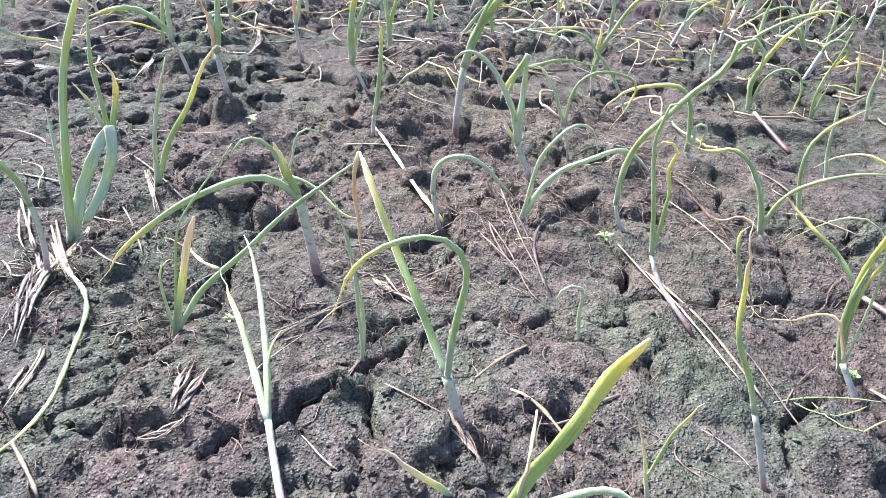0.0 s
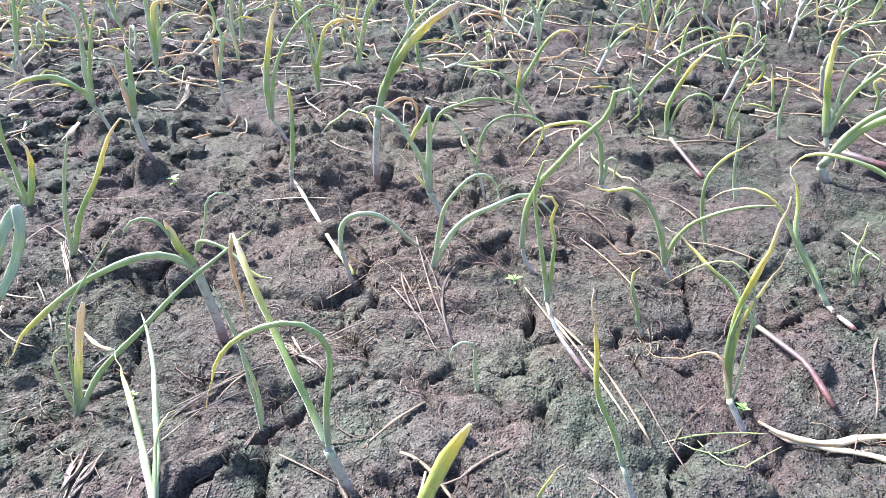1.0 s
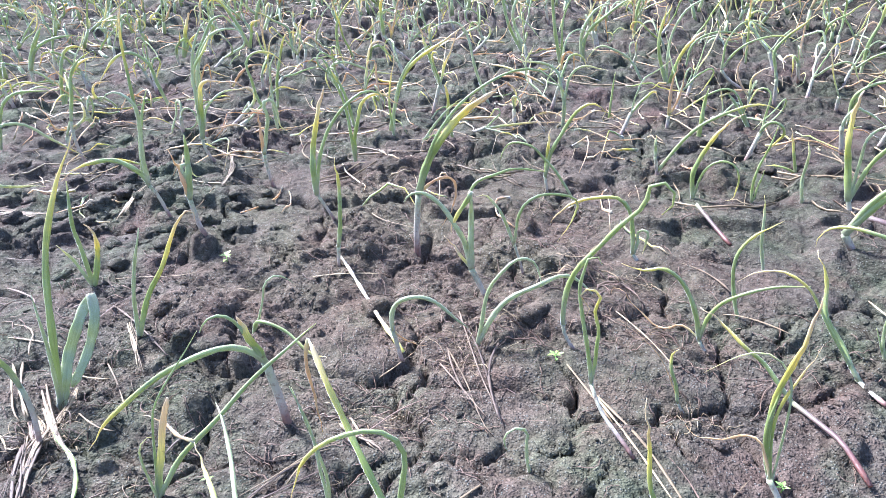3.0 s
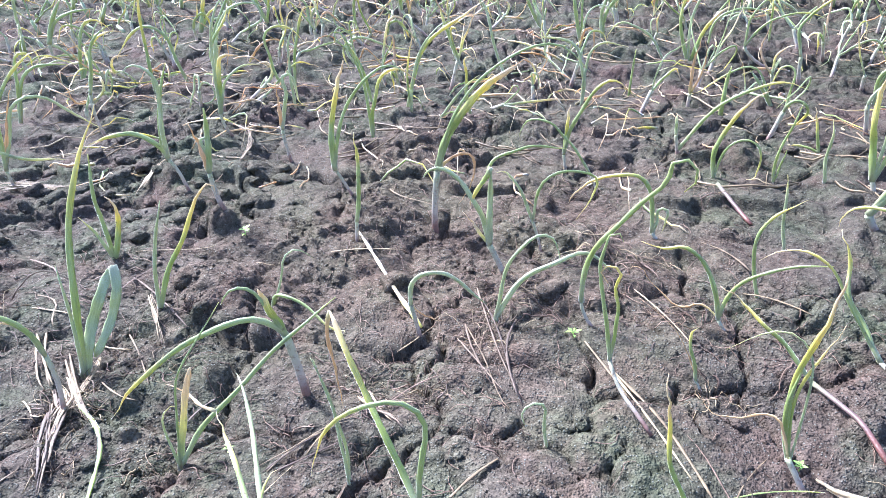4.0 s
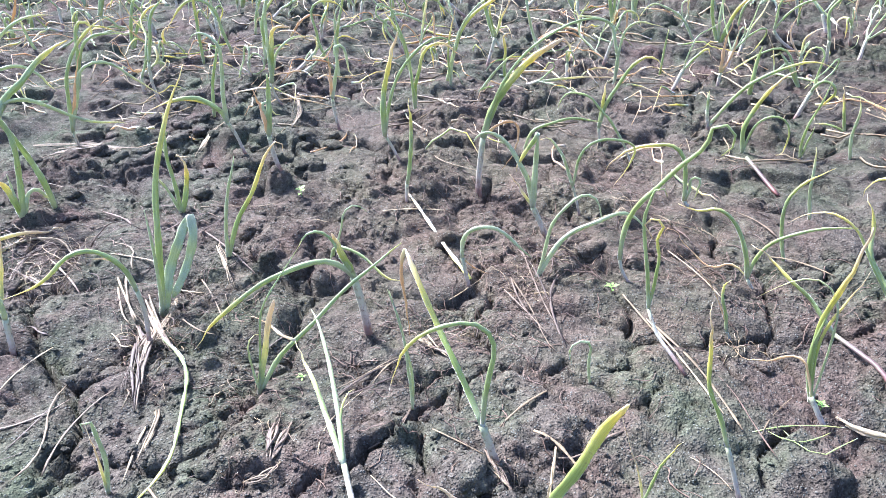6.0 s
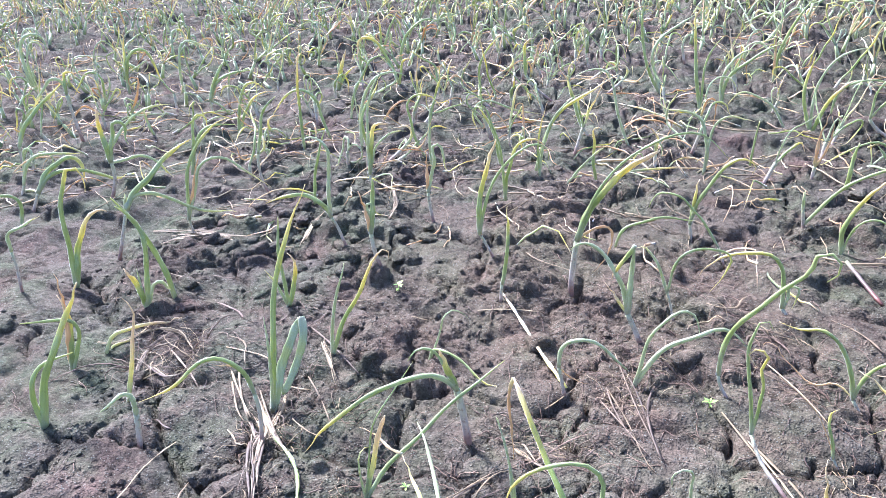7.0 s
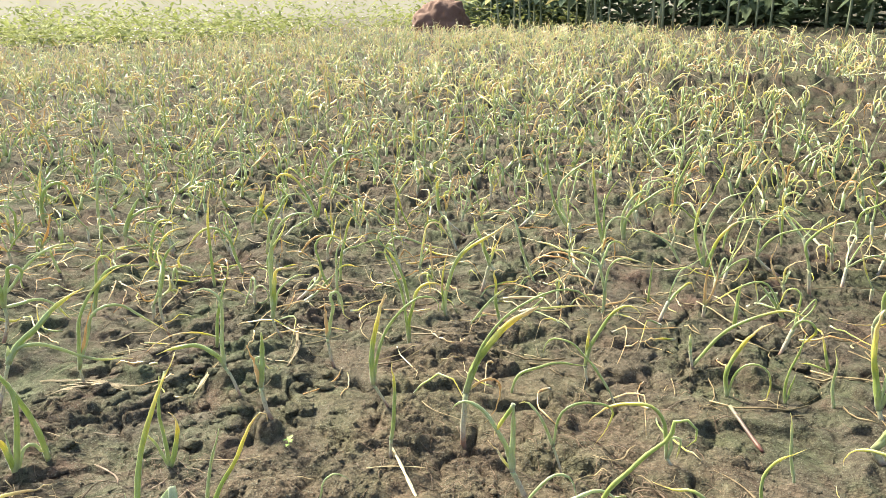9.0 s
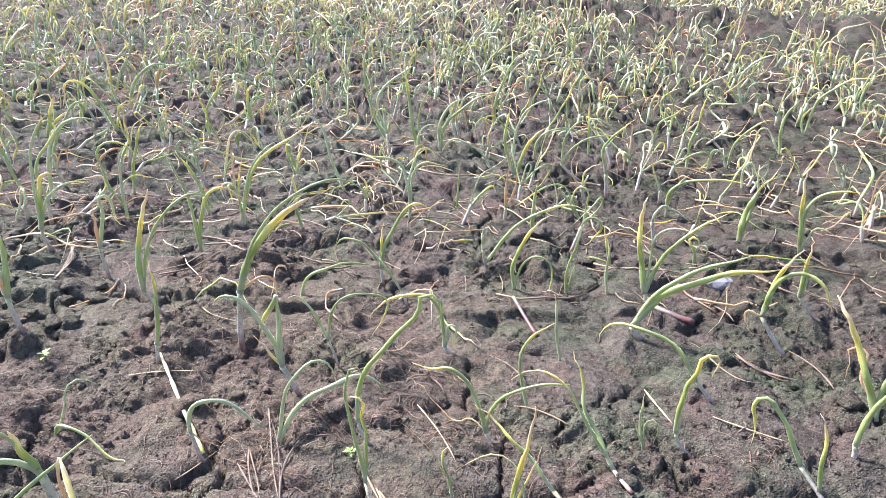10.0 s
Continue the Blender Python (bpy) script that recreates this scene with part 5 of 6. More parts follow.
def strand(x, y, width, length, *headings, mat="straw", lift=0.0, flat=0.45, label="", named="straw", category="straw", dry=0.2):
    """A dry stalk lying on the ground: it begins at x, y and keeps to the relief."""
    p, line = Vector((x, y)), []
    steps = max(6, int(length / 0.012))
    for i in range(steps + 1):
        line.append(p.copy())
        f = (i + 0.5) / (steps + 1) * (len(headings) - 1)
        k = min(int(f), len(headings) - 2)
        a = radians(headings[k] + (headings[k + 1] - headings[k]) * (f - k)) if len(headings) > 1 else radians(headings[0])
        p = p + Vector((math.cos(a), math.sin(a))) * (length / steps)
    zs = soil(np.array([q.x for q in line]), np.array([q.y for q in line]))
    # stiff: it bridges hollows
    top = np.array([zs[max(0, i - 3):i + 4].max() for i in range(len(zs))])
    zs = np.convolve(np.r_[[top[0]] * 3, top, [top[-1]] * 3], np.ones(7) / 7, "valid")
    pts = [Vector((q.x, q.y, z + width * flat * 0.4 + lift)) for q, z in zip(line, zs)]
    own = random.Random(int(abs(x) * 1e4) * 7 + int(abs(y) * 1e4))
    # a broad dead stalk has split into fibres
    fibres = 1 if mat == "leaf" or width < 0.0032 else 8
    root = new(named) if fibres > 1 else None
    for k in range(fibres):
        lo, hi = (0, len(pts)) if fibres == 1 else (own.randrange(0, 1 + len(pts) // 3), len(pts) - own.randrange(0, 1 + len(pts) // 3))
        run = pts[lo:hi]
        n, r0 = len(run), width / 2 * (1.0 if fibres == 1 else own.choice([0.12, 0.16, 0.22, 0.4, 0.75]))
        across, rise, sway, ph = (0, 0, 0, 0) if fibres == 1 else (own.uniform(-0.5, 0.5) * width, own.uniform(-0.1, 0.35) * width, own.uniform(0.15, 0.45) * width, own.uniform(0, 6))
        verts, faces, spots = [], [], []
        for i, q in enumerate(run):
            t = (run[min(i + 1, n - 1)] - run[max(i - 1, 0)]).normalized()
            u = t.cross(Vector((0, 0, 1))).normalized()
            w = u.cross(t)
            r = r0 * (1.0 - 0.35 * i / n) * (0.6 if i in (0, n - 1) else 1) * (1 + 0.3 * math.sin(i * 2.3 + x * 90 + k))
            q = q - pts[0] + u * (across + sway * math.sin(i * 1.1 + ph)) + w * (rise + 0.5 * sway * math.cos(i * 1.4 + ph))
            for j in range(6):
                a = 2 * math.pi * j / 6
                verts.append(q + u * math.cos(a) * r + w * math.sin(a) * r * flat)
                spots.append(i / (n - 1))
        for i in range(n - 1):
            for j in range(6):
                a, b = i * 6 + j, i * 6 + (j + 1) % 6
                faces.append((a, b, b + 6, a + 6))
        faces += [tuple(range(6))[::-1], tuple(range((n - 1) * 6, n * 6))]
        if mat == "leaf":
            me = mesh_of(named, verts, faces, [LEAF], {"along": [0.25 + 0.75 * p for p in spots], "dry": [dry] * len(verts), "pale": [0.2] * len(verts)})
        else:
            me = mesh_of(named, verts, faces, [{"straw": STRAW, "dead": DEAD, "root": ROOT}[mat]])
        if root:
            part("fibre", me, root)
        else:
            root = new(named, me)
    root.location = pts[0]
    return tagged(root, label or "dry tan onion stalk lying on the soil", category, "dry stalks on the bed")

strand(0.050, 0.603, 0.0020, 0.173, -58, -70, -76, -74, -75, mat="dead", label="dead brown onion stem lying on the soil")
strand(0.049, 0.541, 0.0015, 0.121, -67, -66, -72, -68, -34)
strand(0.052, 0.606, 0.0017, 0.145, -74, -74, -67, mat="dead", label="dead brown onion stem lying on the soil")
strand(0.047, 0.546, 0.0019, 0.092, -79, -68, -61, mat="dead", label="dead brown onion stem lying on the soil")
strand(0.042, 0.522, 0.0015, 0.086, -57, -57, -52, mat="dead", label="dead brown onion stem lying on the soil")
strand(-0.077, 0.349, 0.0022, 0.059, 72, 55, 23)
strand(-0.053, 0.368, 0.0017, 0.046, 82, 60, -4)
strand(-0.014, 0.343, 0.0032, 0.054, -102, -112, -156, mat="dead", label="dead brown onion stem lying on the soil")
strand(-0.105, 0.268, 0.0043, 0.042, 108, 96, 76, mat="dead", label="dead brown onion stem lying on the soil")
strand(-0.102, 0.268, 0.0039, 0.039, 86, 88, 92, mat="dead", label="dead brown onion stem lying on the soil")
strand(-0.116, 0.252, 0.0037, 0.030, 6, 52, 82)
strand(-0.111, 0.253, 0.0026, 0.013, 16, 16, 16, mat="dead", label="dead brown onion stem lying on the soil")
strand(-0.219, 0.314, 0.0032, 0.055, -56, -81, -86)
strand(-0.180, 0.237, 0.0030, 0.045, -36, -39, -42)
strand(-0.290, 0.404, 0.0047, 0.107, -60, -60, -61, mat="dead", label="dead brown onion stem lying on the soil")
strand(0.082, 0.325, 0.0031, 0.048, -13, -48, -49)
strand(0.090, 0.379, 0.0026, 0.056, -139, -125, -114)
strand(0.181, 0.488, 0.0029, 0.141, -58, -58, -69, -72, -74)
strand(0.210, 0.617, 0.0017, 0.104, -62, -67, -74)
strand(0.248, 0.366, 0.0015, 0.075, 26, 12, -2, mat="leaf", label="thin green blade of grass lying on the soil", named="grass_blade", category="grass")
strand(-0.030, 0.436, 0.0035, 0.028, -39, -39, -39)
strand(-0.036, 0.425, 0.0032, 0.057, 5, -28, -62, mat="dead", label="dead brown onion stem lying on the soil")
strand(0.006, 0.322, 0.0015, 0.046, -22, -24, -28)
strand(0.099, 0.316, 0.0026, 0.060, -93, -95, -95)
strand(0.049, 0.303, 0.0034, 0.054, -55, -60, -66, mat="dead", label="dead brown onion stem lying on the soil")
strand(0.045, 0.296, 0.0017, 0.035, -43, -44, -50)
strand(-0.302, 0.442, 0.0030, 0.054, -42, -55, -68, mat="dead", label="dead brown onion stem lying on the soil")
strand(0.178, 0.491, 0.0025, 0.125, -66, -66, -66, -68, -68)
strand(-0.071, 0.349, 0.0017, 0.060, 40, 41, 42, mat="root")
strand(-0.279, 0.411, 0.0047, 0.091, -71, -67, -65, mat="dead", label="dead brown onion stem lying on the soil")
strand(-0.313, 0.466, 0.0027, 0.112, -52, -48, -40)
strand(-0.113, 0.646, 0.0024, 0.074, 21, 7, -6)
strand(-0.403, 0.753, 0.0045, 0.110, 98, 96, 89)
strand(-0.296, 0.840, 0.0046, 0.144, 87, 113, 120)
strand(-0.636, 0.772, 0.0035, 0.134, 30, -13, -26)
strand(0.095, 0.554, 0.0027, 0.109, -109, -81, -68, mat="dead", label="dead brown onion stem lying on the soil")
strand(0.152, 0.705, 0.0028, 0.086, -43, 81, 44)
strand(0.195, 0.662, 0.0027, 0.062, 95, -26, -112, mat="dead", label="dead brown onion stem lying on the soil")
strand(0.201, 0.672, 0.0020, 0.055, 32, -50, -101, mat="root")
strand(0.197, 0.643, 0.0019, 0.058, 105, -22, -125, mat="root")
strand(-0.446, 0.429, 0.0033, 0.132, 125, 105, 15, mat="dead", label="dead brown onion stem lying on the soil")
strand(-0.273, 0.244, 0.0025, 0.091, 110, 82, 55)
strand(-0.345, 0.276, 0.0024, 0.063, 17, 48, 75, mat="dead", label="dead brown onion stem lying on the soil")
strand(-0.687, 0.777, 0.0036, 0.173, 15, -1, -33)
strand(-0.273, 0.386, 0.0035, 0.082, 89, 96, 126)
strand(0.332, 0.663, 0.0029, 0.070, 102, 130, 157)
strand(0.466, 0.657, 0.0030, 0.068, -84, -81, -73)
strand(0.521, 0.598, 0.0024, 0.072, -39, -34, -29)
strand(0.695, 0.929, 0.0034, 0.074, -63, -60, 8)
strand(0.593, 0.723, 0.0042, 0.084, -74, -46, 24, mat="dead", label="dead brown onion stem lying on the soil")
strand(0.550, 0.707, 0.0023, 0.077, -86, -63, 28)
strand(-0.293, 0.439, 0.0042, 0.249, -55, -36, -67, -71, -117, mat="leaf", label="long pale onion leaf fallen on the soil", named="fallen_leaf", category="leaf")
strand(0.437, 0.372, 0.0068, 0.131, 120, 177, 200, 159, 110, mat="leaf", label="long yellowed onion leaf fallen on the soil", named="fallen_leaf", category="leaf", dry=0.95)
strand(0.427, 0.349, 0.0066, 0.114, 135, 151, 175, 166, 103, mat="leaf", label="long yellowed onion leaf fallen on the soil", named="fallen_leaf", category="leaf", dry=0.95)
strand(0.007, 0.531, 0.0050, 0.178, 124, 123, 122, mat="leaf", lift=0.005, label="straight straw-pale onion leaf fallen on the soil", named="fallen_leaf", category="leaf", dry=0.95)
strand(-0.388, 0.534, 0.0021, 0.070, 1, -28, -69, -56, -47)
strand(-0.383, 0.517, 0.0025, 0.065, -4, -6, -37)
strand(-0.349, 0.470, 0.0024, 0.070, -55, -53, -27)
strand(-0.301, 0.432, 0.0034, 0.051, -42, -48, -63)
strand(-0.307, 0.459, 0.0035, 0.094, -60, -48, -31)
strand(-0.352, 0.490, 0.0029, 0.086, -59, -54, -43)
strand(-0.316, 0.404, 0.0019, 0.036, -29, -47, 98)
strand(-0.307, 0.430, 0.0039, 0.054, -48, -43, -43, mat="dead", label="dead brown onion stem lying on the soil")
strand(-0.282, 0.562, 0.0040, 0.098, -56, -56, -49)
strand(-0.310, 0.580, 0.0023, 0.123, -31, -40, -42, mat="dead", label="dead brown onion stem lying on the soil")
strand(0.158, 0.526, 0.0024, 0.078, -64, -64, -66)
strand(0.258, 0.364, 0.0012, 0.052, -45, 25, 44, mat="leaf", label="thin green blade of grass lying on the soil", named="grass_blade", category="grass")
strand(0.270, 0.367, 0.0013, 0.069, -73, -38, 38, 34, 40, mat="leaf", label="thin green blade of grass lying on the soil", named="grass_blade", category="grass")
strand(0.254, 0.363, 0.0012, 0.057, 66, 51, 44)
strand(-0.650, 0.739, 0.0048, 0.170, 49, 5, 1)
strand(-0.543, 0.495, 0.0038, 0.150, -13, 61, 16, -46, -31)
strand(-0.282, 0.410, 0.0045, 0.085, -81, -73, -63, mat="dead", label="dead brown onion stem lying on the soil")
strand(-0.313, 0.459, 0.0028, 0.068, -49, -48, -44, mat="dead", label="dead brown onion stem lying on the soil")
strand(-0.359, 0.486, 0.0025, 0.087, -49, -47, -43)
strand(-0.452, 0.507, 0.0027, 0.093, -34, -37, -45, mat="dead", label="dead brown onion stem lying on the soil")
strand(-0.473, 0.479, 0.0036, 0.071, -27, -17, 105, mat="dead", label="dead brown onion stem lying on the soil")
strand(-0.289, 0.235, 0.0022, 0.103, 64, 107, 124, 103, 65)
strand(-0.315, 0.260, 0.0016, 0.055, 82, 84, 87, mat="dead", label="dead brown onion stem lying on the soil")
strand(-0.271, 0.498, 0.0019, 0.086, -45, -51, -54)
strand(-0.253, 0.425, 0.0018, 0.045, -36, -24, 8)
strand(-0.167, 0.398, 0.0020, 0.038, 82, 59, 47, mat="dead", label="dead brown onion stem lying on the soil")
strand(-0.218, 0.297, 0.0022, 0.053, -84, -75, -76)
strand(-0.086, 0.353, 0.0012, 0.086, 45, 45, 54, 30, 21)
strand(-0.080, 0.348, 0.0020, 0.063, 61, 53, 28, mat="dead", label="dead brown onion stem lying on the soil")
strand(-0.011, 0.503, 0.0017, 0.049, 53, 58, 60)
strand(-0.023, 0.444, 0.0019, 0.044, -56, -55, -31)

def tangle(x, y, r, n):
    """A matted tuft of dead leaf bases and roots."""
    own = random.Random(int(x * 1e4) * 31 + int(y * 1e4))
    verts, faces, mi = [], [], []
    z0 = soil_at(x, y)
    for q in range(round(0.65 * n)):
        a, d = own.uniform(0, 6.28), r * math.sqrt(own.random())
        p = Vector((d * math.cos(a), d * math.sin(a)))
        way, step = own.uniform(0, 6.28), r * own.uniform(0.08, 0.2)
        bend, w, hop = own.gauss(0, 0.16), own.choice([0.0003, 0.0003, 0.0004, 0.0005, 0.0009]), own.uniform(0.0, 0.25) * r
        line = []
        for i in range(9):
            line.append(p.copy())
            way += bend + own.gauss(0, 0.12)
            p = p + Vector((math.cos(way), math.sin(way))) * step
        zs = soil(np.array([x + v.x for v in line]), np.array([y + v.y for v in line]))
        pts = [Vector((v.x, v.y, z - z0 + w + hop * math.sin(math.pi * i / 8))) for i, (v, z) in enumerate(zip(line, zs))]
        side = Vector((-math.sin(way), math.cos(way), 0.3)).normalized()
        v, f, _ = tube(pts, side, [w * (1 - 0.05 * i) for i in range(9)], 0.7, 4)
        k = len(verts)
        verts += v
        faces += [tuple(i + k for i in face) for face in f]
        mi += [own.choice([0, 1, 2])] * len(f)
    me = mesh_of("dead_tuft", verts, faces, [ROOT, DEAD, STRAW])
    me.polygons.foreach_set("material_index", mi)
    ob = new("dead_tuft", me)
    ob.location = (x, y, z0)
    tagged(ob, "matted tuft of dead brown onion roots on the soil", "dead tuft", "dead tufts on the bed")


def seedling(x, y, r):
    """A tiny broad-leaved weed: a stalk and a few leaves."""
    own = random.Random(int(x * 1e4))
    root = tagged(new("weed_seedling"), "tiny bright green weed seedling in a crack", "weed", "seedlings in the bed")
    root.location = (x, y, soil_at(x, y))
    pts = [Vector((0, 0, -0.002)), Vector((0.0005, 0, 0.4 * r)), Vector((0, 0.0005, 0.8 * r))]
    v, f, _ = tube(pts, Vector((0, 1, 0)), [0.0006, 0.0005, 0.0004], 1, 5)
    part("stalk", mesh_of("stalk", v, f, [SEEDLING]), root)
    for q in range(7):
        a = q * 2.4 + own.uniform(-0.4, 0.4)
        c, s, n = math.cos(a), math.sin(a), r * own.uniform(0.6, 1.1)
        z = r * own.uniform(0.3, 0.9)
        vs = [(0, 0, z), (0.5 * n * c - 0.22 * n * s, 0.5 * n * s + 0.22 * n * c, z + 0.25 * n), (n * c, n * s, z + 0.2 * n), (0.5 * n * c + 0.22 * n * s, 0.5 * n * s - 0.22 * n * c, z + 0.25 * n),
              (0.5 * n * c, 0.5 * n * s, z + 0.18 * n)]
        part("leaf", mesh_of("leaf", vs, [(0, 3, 4), (3, 2, 4), (2, 1, 4), (1, 0, 4)], [SEEDLING]), root)


def stone(x, y, r):
    bm = bmesh.new()
    bmesh.ops.create_icosphere(bm, subdivisions=3, radius=r)
    for v in bm.verts:
        n = 1 + 0.3 * noise.noise(v.co / r * 0.9 + Vector((4, 1, 7))) + 0.1 * noise.noise(v.co / r * 3)
        v.co = Vector((v.co.x * 1.15 * n, v.co.y * 0.8 * n, max(-0.3 * r, min(0.42 * r, v.co.z * 0.7 * n))))
    me = bpy.data.meshes.new("stone")
    bm.to_mesh(me)
    bm.free()
    me.materials.append(PALE_STONE)
    ob = new("stone", me)
    ob.location = (x, y, soil_at(x, y) + 0.1 * r)
    tagged(ob, "flat pale grey stone lying on the soil", "stone")


SEEDLING = straw_material("seedling_leaf", (0.14, 0.26, 0.05), (0.22, 0.36, 0.07), (0.36, 0.48, 0.10))
PALE_STONE = straw_material("pale_stone", (0.085, 0.085, 0.085), (0.125, 0.125, 0.125), (0.18, 0.18, 0.175))
tangle(-0.244, 0.345, 0.020, 46)
tangle(-0.279, 0.414, 0.016, 34)
tangle(0.236, 0.676, 0.021, 44)
tangle(-0.464, 0.498, 0.043, 64)
tangle(-0.110, 0.296, 0.012, 30)
tangle(-0.012, 0.435, 0.012, 34)
tangle(0.069, 0.525, 0.015, 30)
tangle(0.390, 0.368, 0.024, 44)
tangle(0.540, 0.552, 0.025, 34)
tangle(-0.023, 0.376, 0.009, 26)
tangle(0.066, 0.287, 0.010, 30)
tangle(0.267, 0.473, 0.014, 30)
tangle(0.246, 0.463, 0.013, 26)
tangle(-0.124, 0.255, 0.009, 24)
tangle(0.115, 0.576, 0.017, 26)
tangle(0.311, 0.839, 0.027, 24)
seedling(0.148, 0.541, 0.0081)
seedling(0.310, 0.407, 0.0059)
seedling(-0.116, 0.370, 0.0050)
seedling(-0.228, 0.684, 0.0099)
stone(0.637, 0.904, 0.018)
tangle(-0.442, 0.489, 0.053, 80)
tangle(-0.276, 0.419, 0.027, 60)
tangle(-0.276, 0.390, 0.024, 40)
tangle(-0.202, 0.452, 0.021, 40)
tangle(-0.038, 0.459, 0.019, 44)
tangle(-0.178, 0.355, 0.020, 40)
tangle(0.240, 0.581, 0.020, 40)
tangle(0.144, 0.863, 0.023, 30)
tangle(0.201, 0.619, 0.019, 40)
tangle(0.060, 0.552, 0.030, 66)
tangle(0.092, 0.600, 0.028, 56)
tangle(0.182, 0.668, 0.030, 56)
tangle(0.020, 0.455, 0.024, 50)

for _ in range(70):
    x, y = rng.uniform(-0.65, 1.0), 0.25 + abs(rng.gauss(0, 0.6))
    a = rng.uniform(0, 360)
    strand(x, y, rng.choice([0.001, 0.0013, 0.0018, 0.0025]), rng.uniform(0.02, 0.10), a, a + rng.uniform(-40, 40), a + rng.uniform(-70, 70),
           mat=rng.choice(["straw", "straw", "dead", "root"]))

# bits of straw over the farther part of the bed
lv, lf = [], []
own = random.Random(21)
for _ in range(1100):
    y = 0.85 + abs(own.gauss(0, 1.3))
    x = own.uniform(-0.8 * y - 0.4, 0.6 * y + 0.5)
    a, n, w = own.uniform(0, 6.28), own.choice([0.03, 0.05, 0.08, 0.12]) * own.uniform(0.6, 1.2), own.uniform(0.0005, 0.0016)
    bend = own.uniform(-1.6, 1.6)
    line = [(x, y)]
    for i in range(4):
        a += bend / 4
        line.append((line[-1][0] + math.cos(a) * n / 4, line[-1][1] + math.sin(a) * n / 4))
    zs = soil(np.array([q[0] for q in line]), np.array([q[1] for q in line]))
    pts = [Vector((q[0], q[1], max(z, zs.mean()) + w)) for q, z in zip(line, zs)]
    v, f, _ = tube(pts, Vector((-math.sin(a), math.cos(a), 0)), [w] * 5, 0.6, 4)
    k = len(lv)
    lv += v
    lf += [tuple(i + k for i in q) for q in f]
tagged(new("straw_litter", mesh_of("straw_litter", lv, lf, [STRAW])), "short bits of dry straw strewn over the bed", "straw litter", kind="stuff")

# dead leaves lying and looping between the farther plants
wv, wf, wa, wd, wp = [], [], [], [], []
for _ in range(1000):
    y = 0.8 + abs(own.gauss(0, 1.5))
    x = own.uniform(-0.85 * y - 0.5, 0.62 * y + 0.5)
    if (surveyed(x, y) and own.random() < 0.6) or (x > 0.35 and own.random() < 0.45):
        continue
    a, n, w = own.uniform(0, 6.28), own.uniform(0.05, 0.13), own.uniform(0.0012, 0.0027)
    bend, hop = own.gauss(0, 1.3), own.choice([0.0, 0.004, 0.012, 0.025])
    line = [(x, y)]
    for i in range(8):
        a += bend / 8 + own.gauss(0, 0.18)
        line.append((line[-1][0] + math.cos(a) * n / 8, line[-1][1] + math.sin(a) * n / 8))
    zs = soil(np.array([q[0] for q in line]), np.array([q[1] for q in line]))
    pts = [Vector((q[0], q[1], max(z, zs.mean()) + w + hop * math.sin(math.pi * i / 8))) for i, (q, z) in enumerate(zip(line, zs))]
    v, f, al = tube(pts, Vector((-math.sin(a), math.cos(a), 0)), [w * (1 - 0.07 * i) for i in range(9)], 0.6, 4)
    k = len(wv)
    wv += v
    wf += [tuple(i + k for i in q) for q in f]
    wa += al
    wd += [own.choice([0.6, 1.0, 1.3, 1.5, 1.5])] * len(v)
    wp += [own.choice([0.0, 0.0, 0.4])] * len(v)
tagged(new("dead_leaves", mesh_of("dead_leaves", wv, wf, [LEAF], {"along": wa, "dry": wd, "pale": wp})), "tan dead onion leaves lying tangled between the plants", "dead leaves", kind="stuff")

# thin roots and fibres, too many to count
fv, ff = [], []
for _ in range(2000):
    if rng.random() < 0.5:
        hx, hy = rng.choice([(-0.30, 0.50), (0.06, 0.56), (0.03, 0.42), (0.24, 0.62), (-0.10, 0.40), (0.30, 0.55), (0.12, 0.75), (-0.36, 0.62), (0.0, 0.62), (0.08, 0.66), (-0.06, 0.72), (0.16, 0.8)])
        x, y = rng.gauss(hx, 0.045), rng.gauss(hy, 0.045)
    else:
        x, y = rng.uniform(-0.7, 1.1), 0.22 + abs(rng.gauss(0, 0.7))
    a, step = rng.uniform(0, 6.28), rng.uniform(0.002, 0.006)
    line = []
    for i in range(7):
        line.append((x, y))
        a += rng.gauss(0, 0.35)
        x, y = x + math.cos(a) * step, y + math.sin(a) * step
    zs = soil(np.array([q[0] for q in line]), np.array([q[1] for q in line]))
    r, hop = rng.uniform(0.0002, 0.0005), rng.uniform(0, 0.003)
    k = len(fv)
    for i, ((px, py), z) in enumerate(zip(line, zs)):
        zz = z + r + hop * math.sin(math.pi * i / 6)
        fv += [(px - r, py, zz), (px + r * 0.5, py - r, zz + r), (px + r * 0.5, py + r, zz + r)]
    for i in range(6):
        for j in range(3):
            b, c = k + 3 * i + j, k + 3 * i + (j + 1) % 3
            ff.append((b, c, c + 3, b + 3))
tagged(new("rootlets", mesh_of("rootlets", fv, ff, [ROOT])), "brown rootlets and fibres strewn over the soil", "rootlets", kind="stuff")

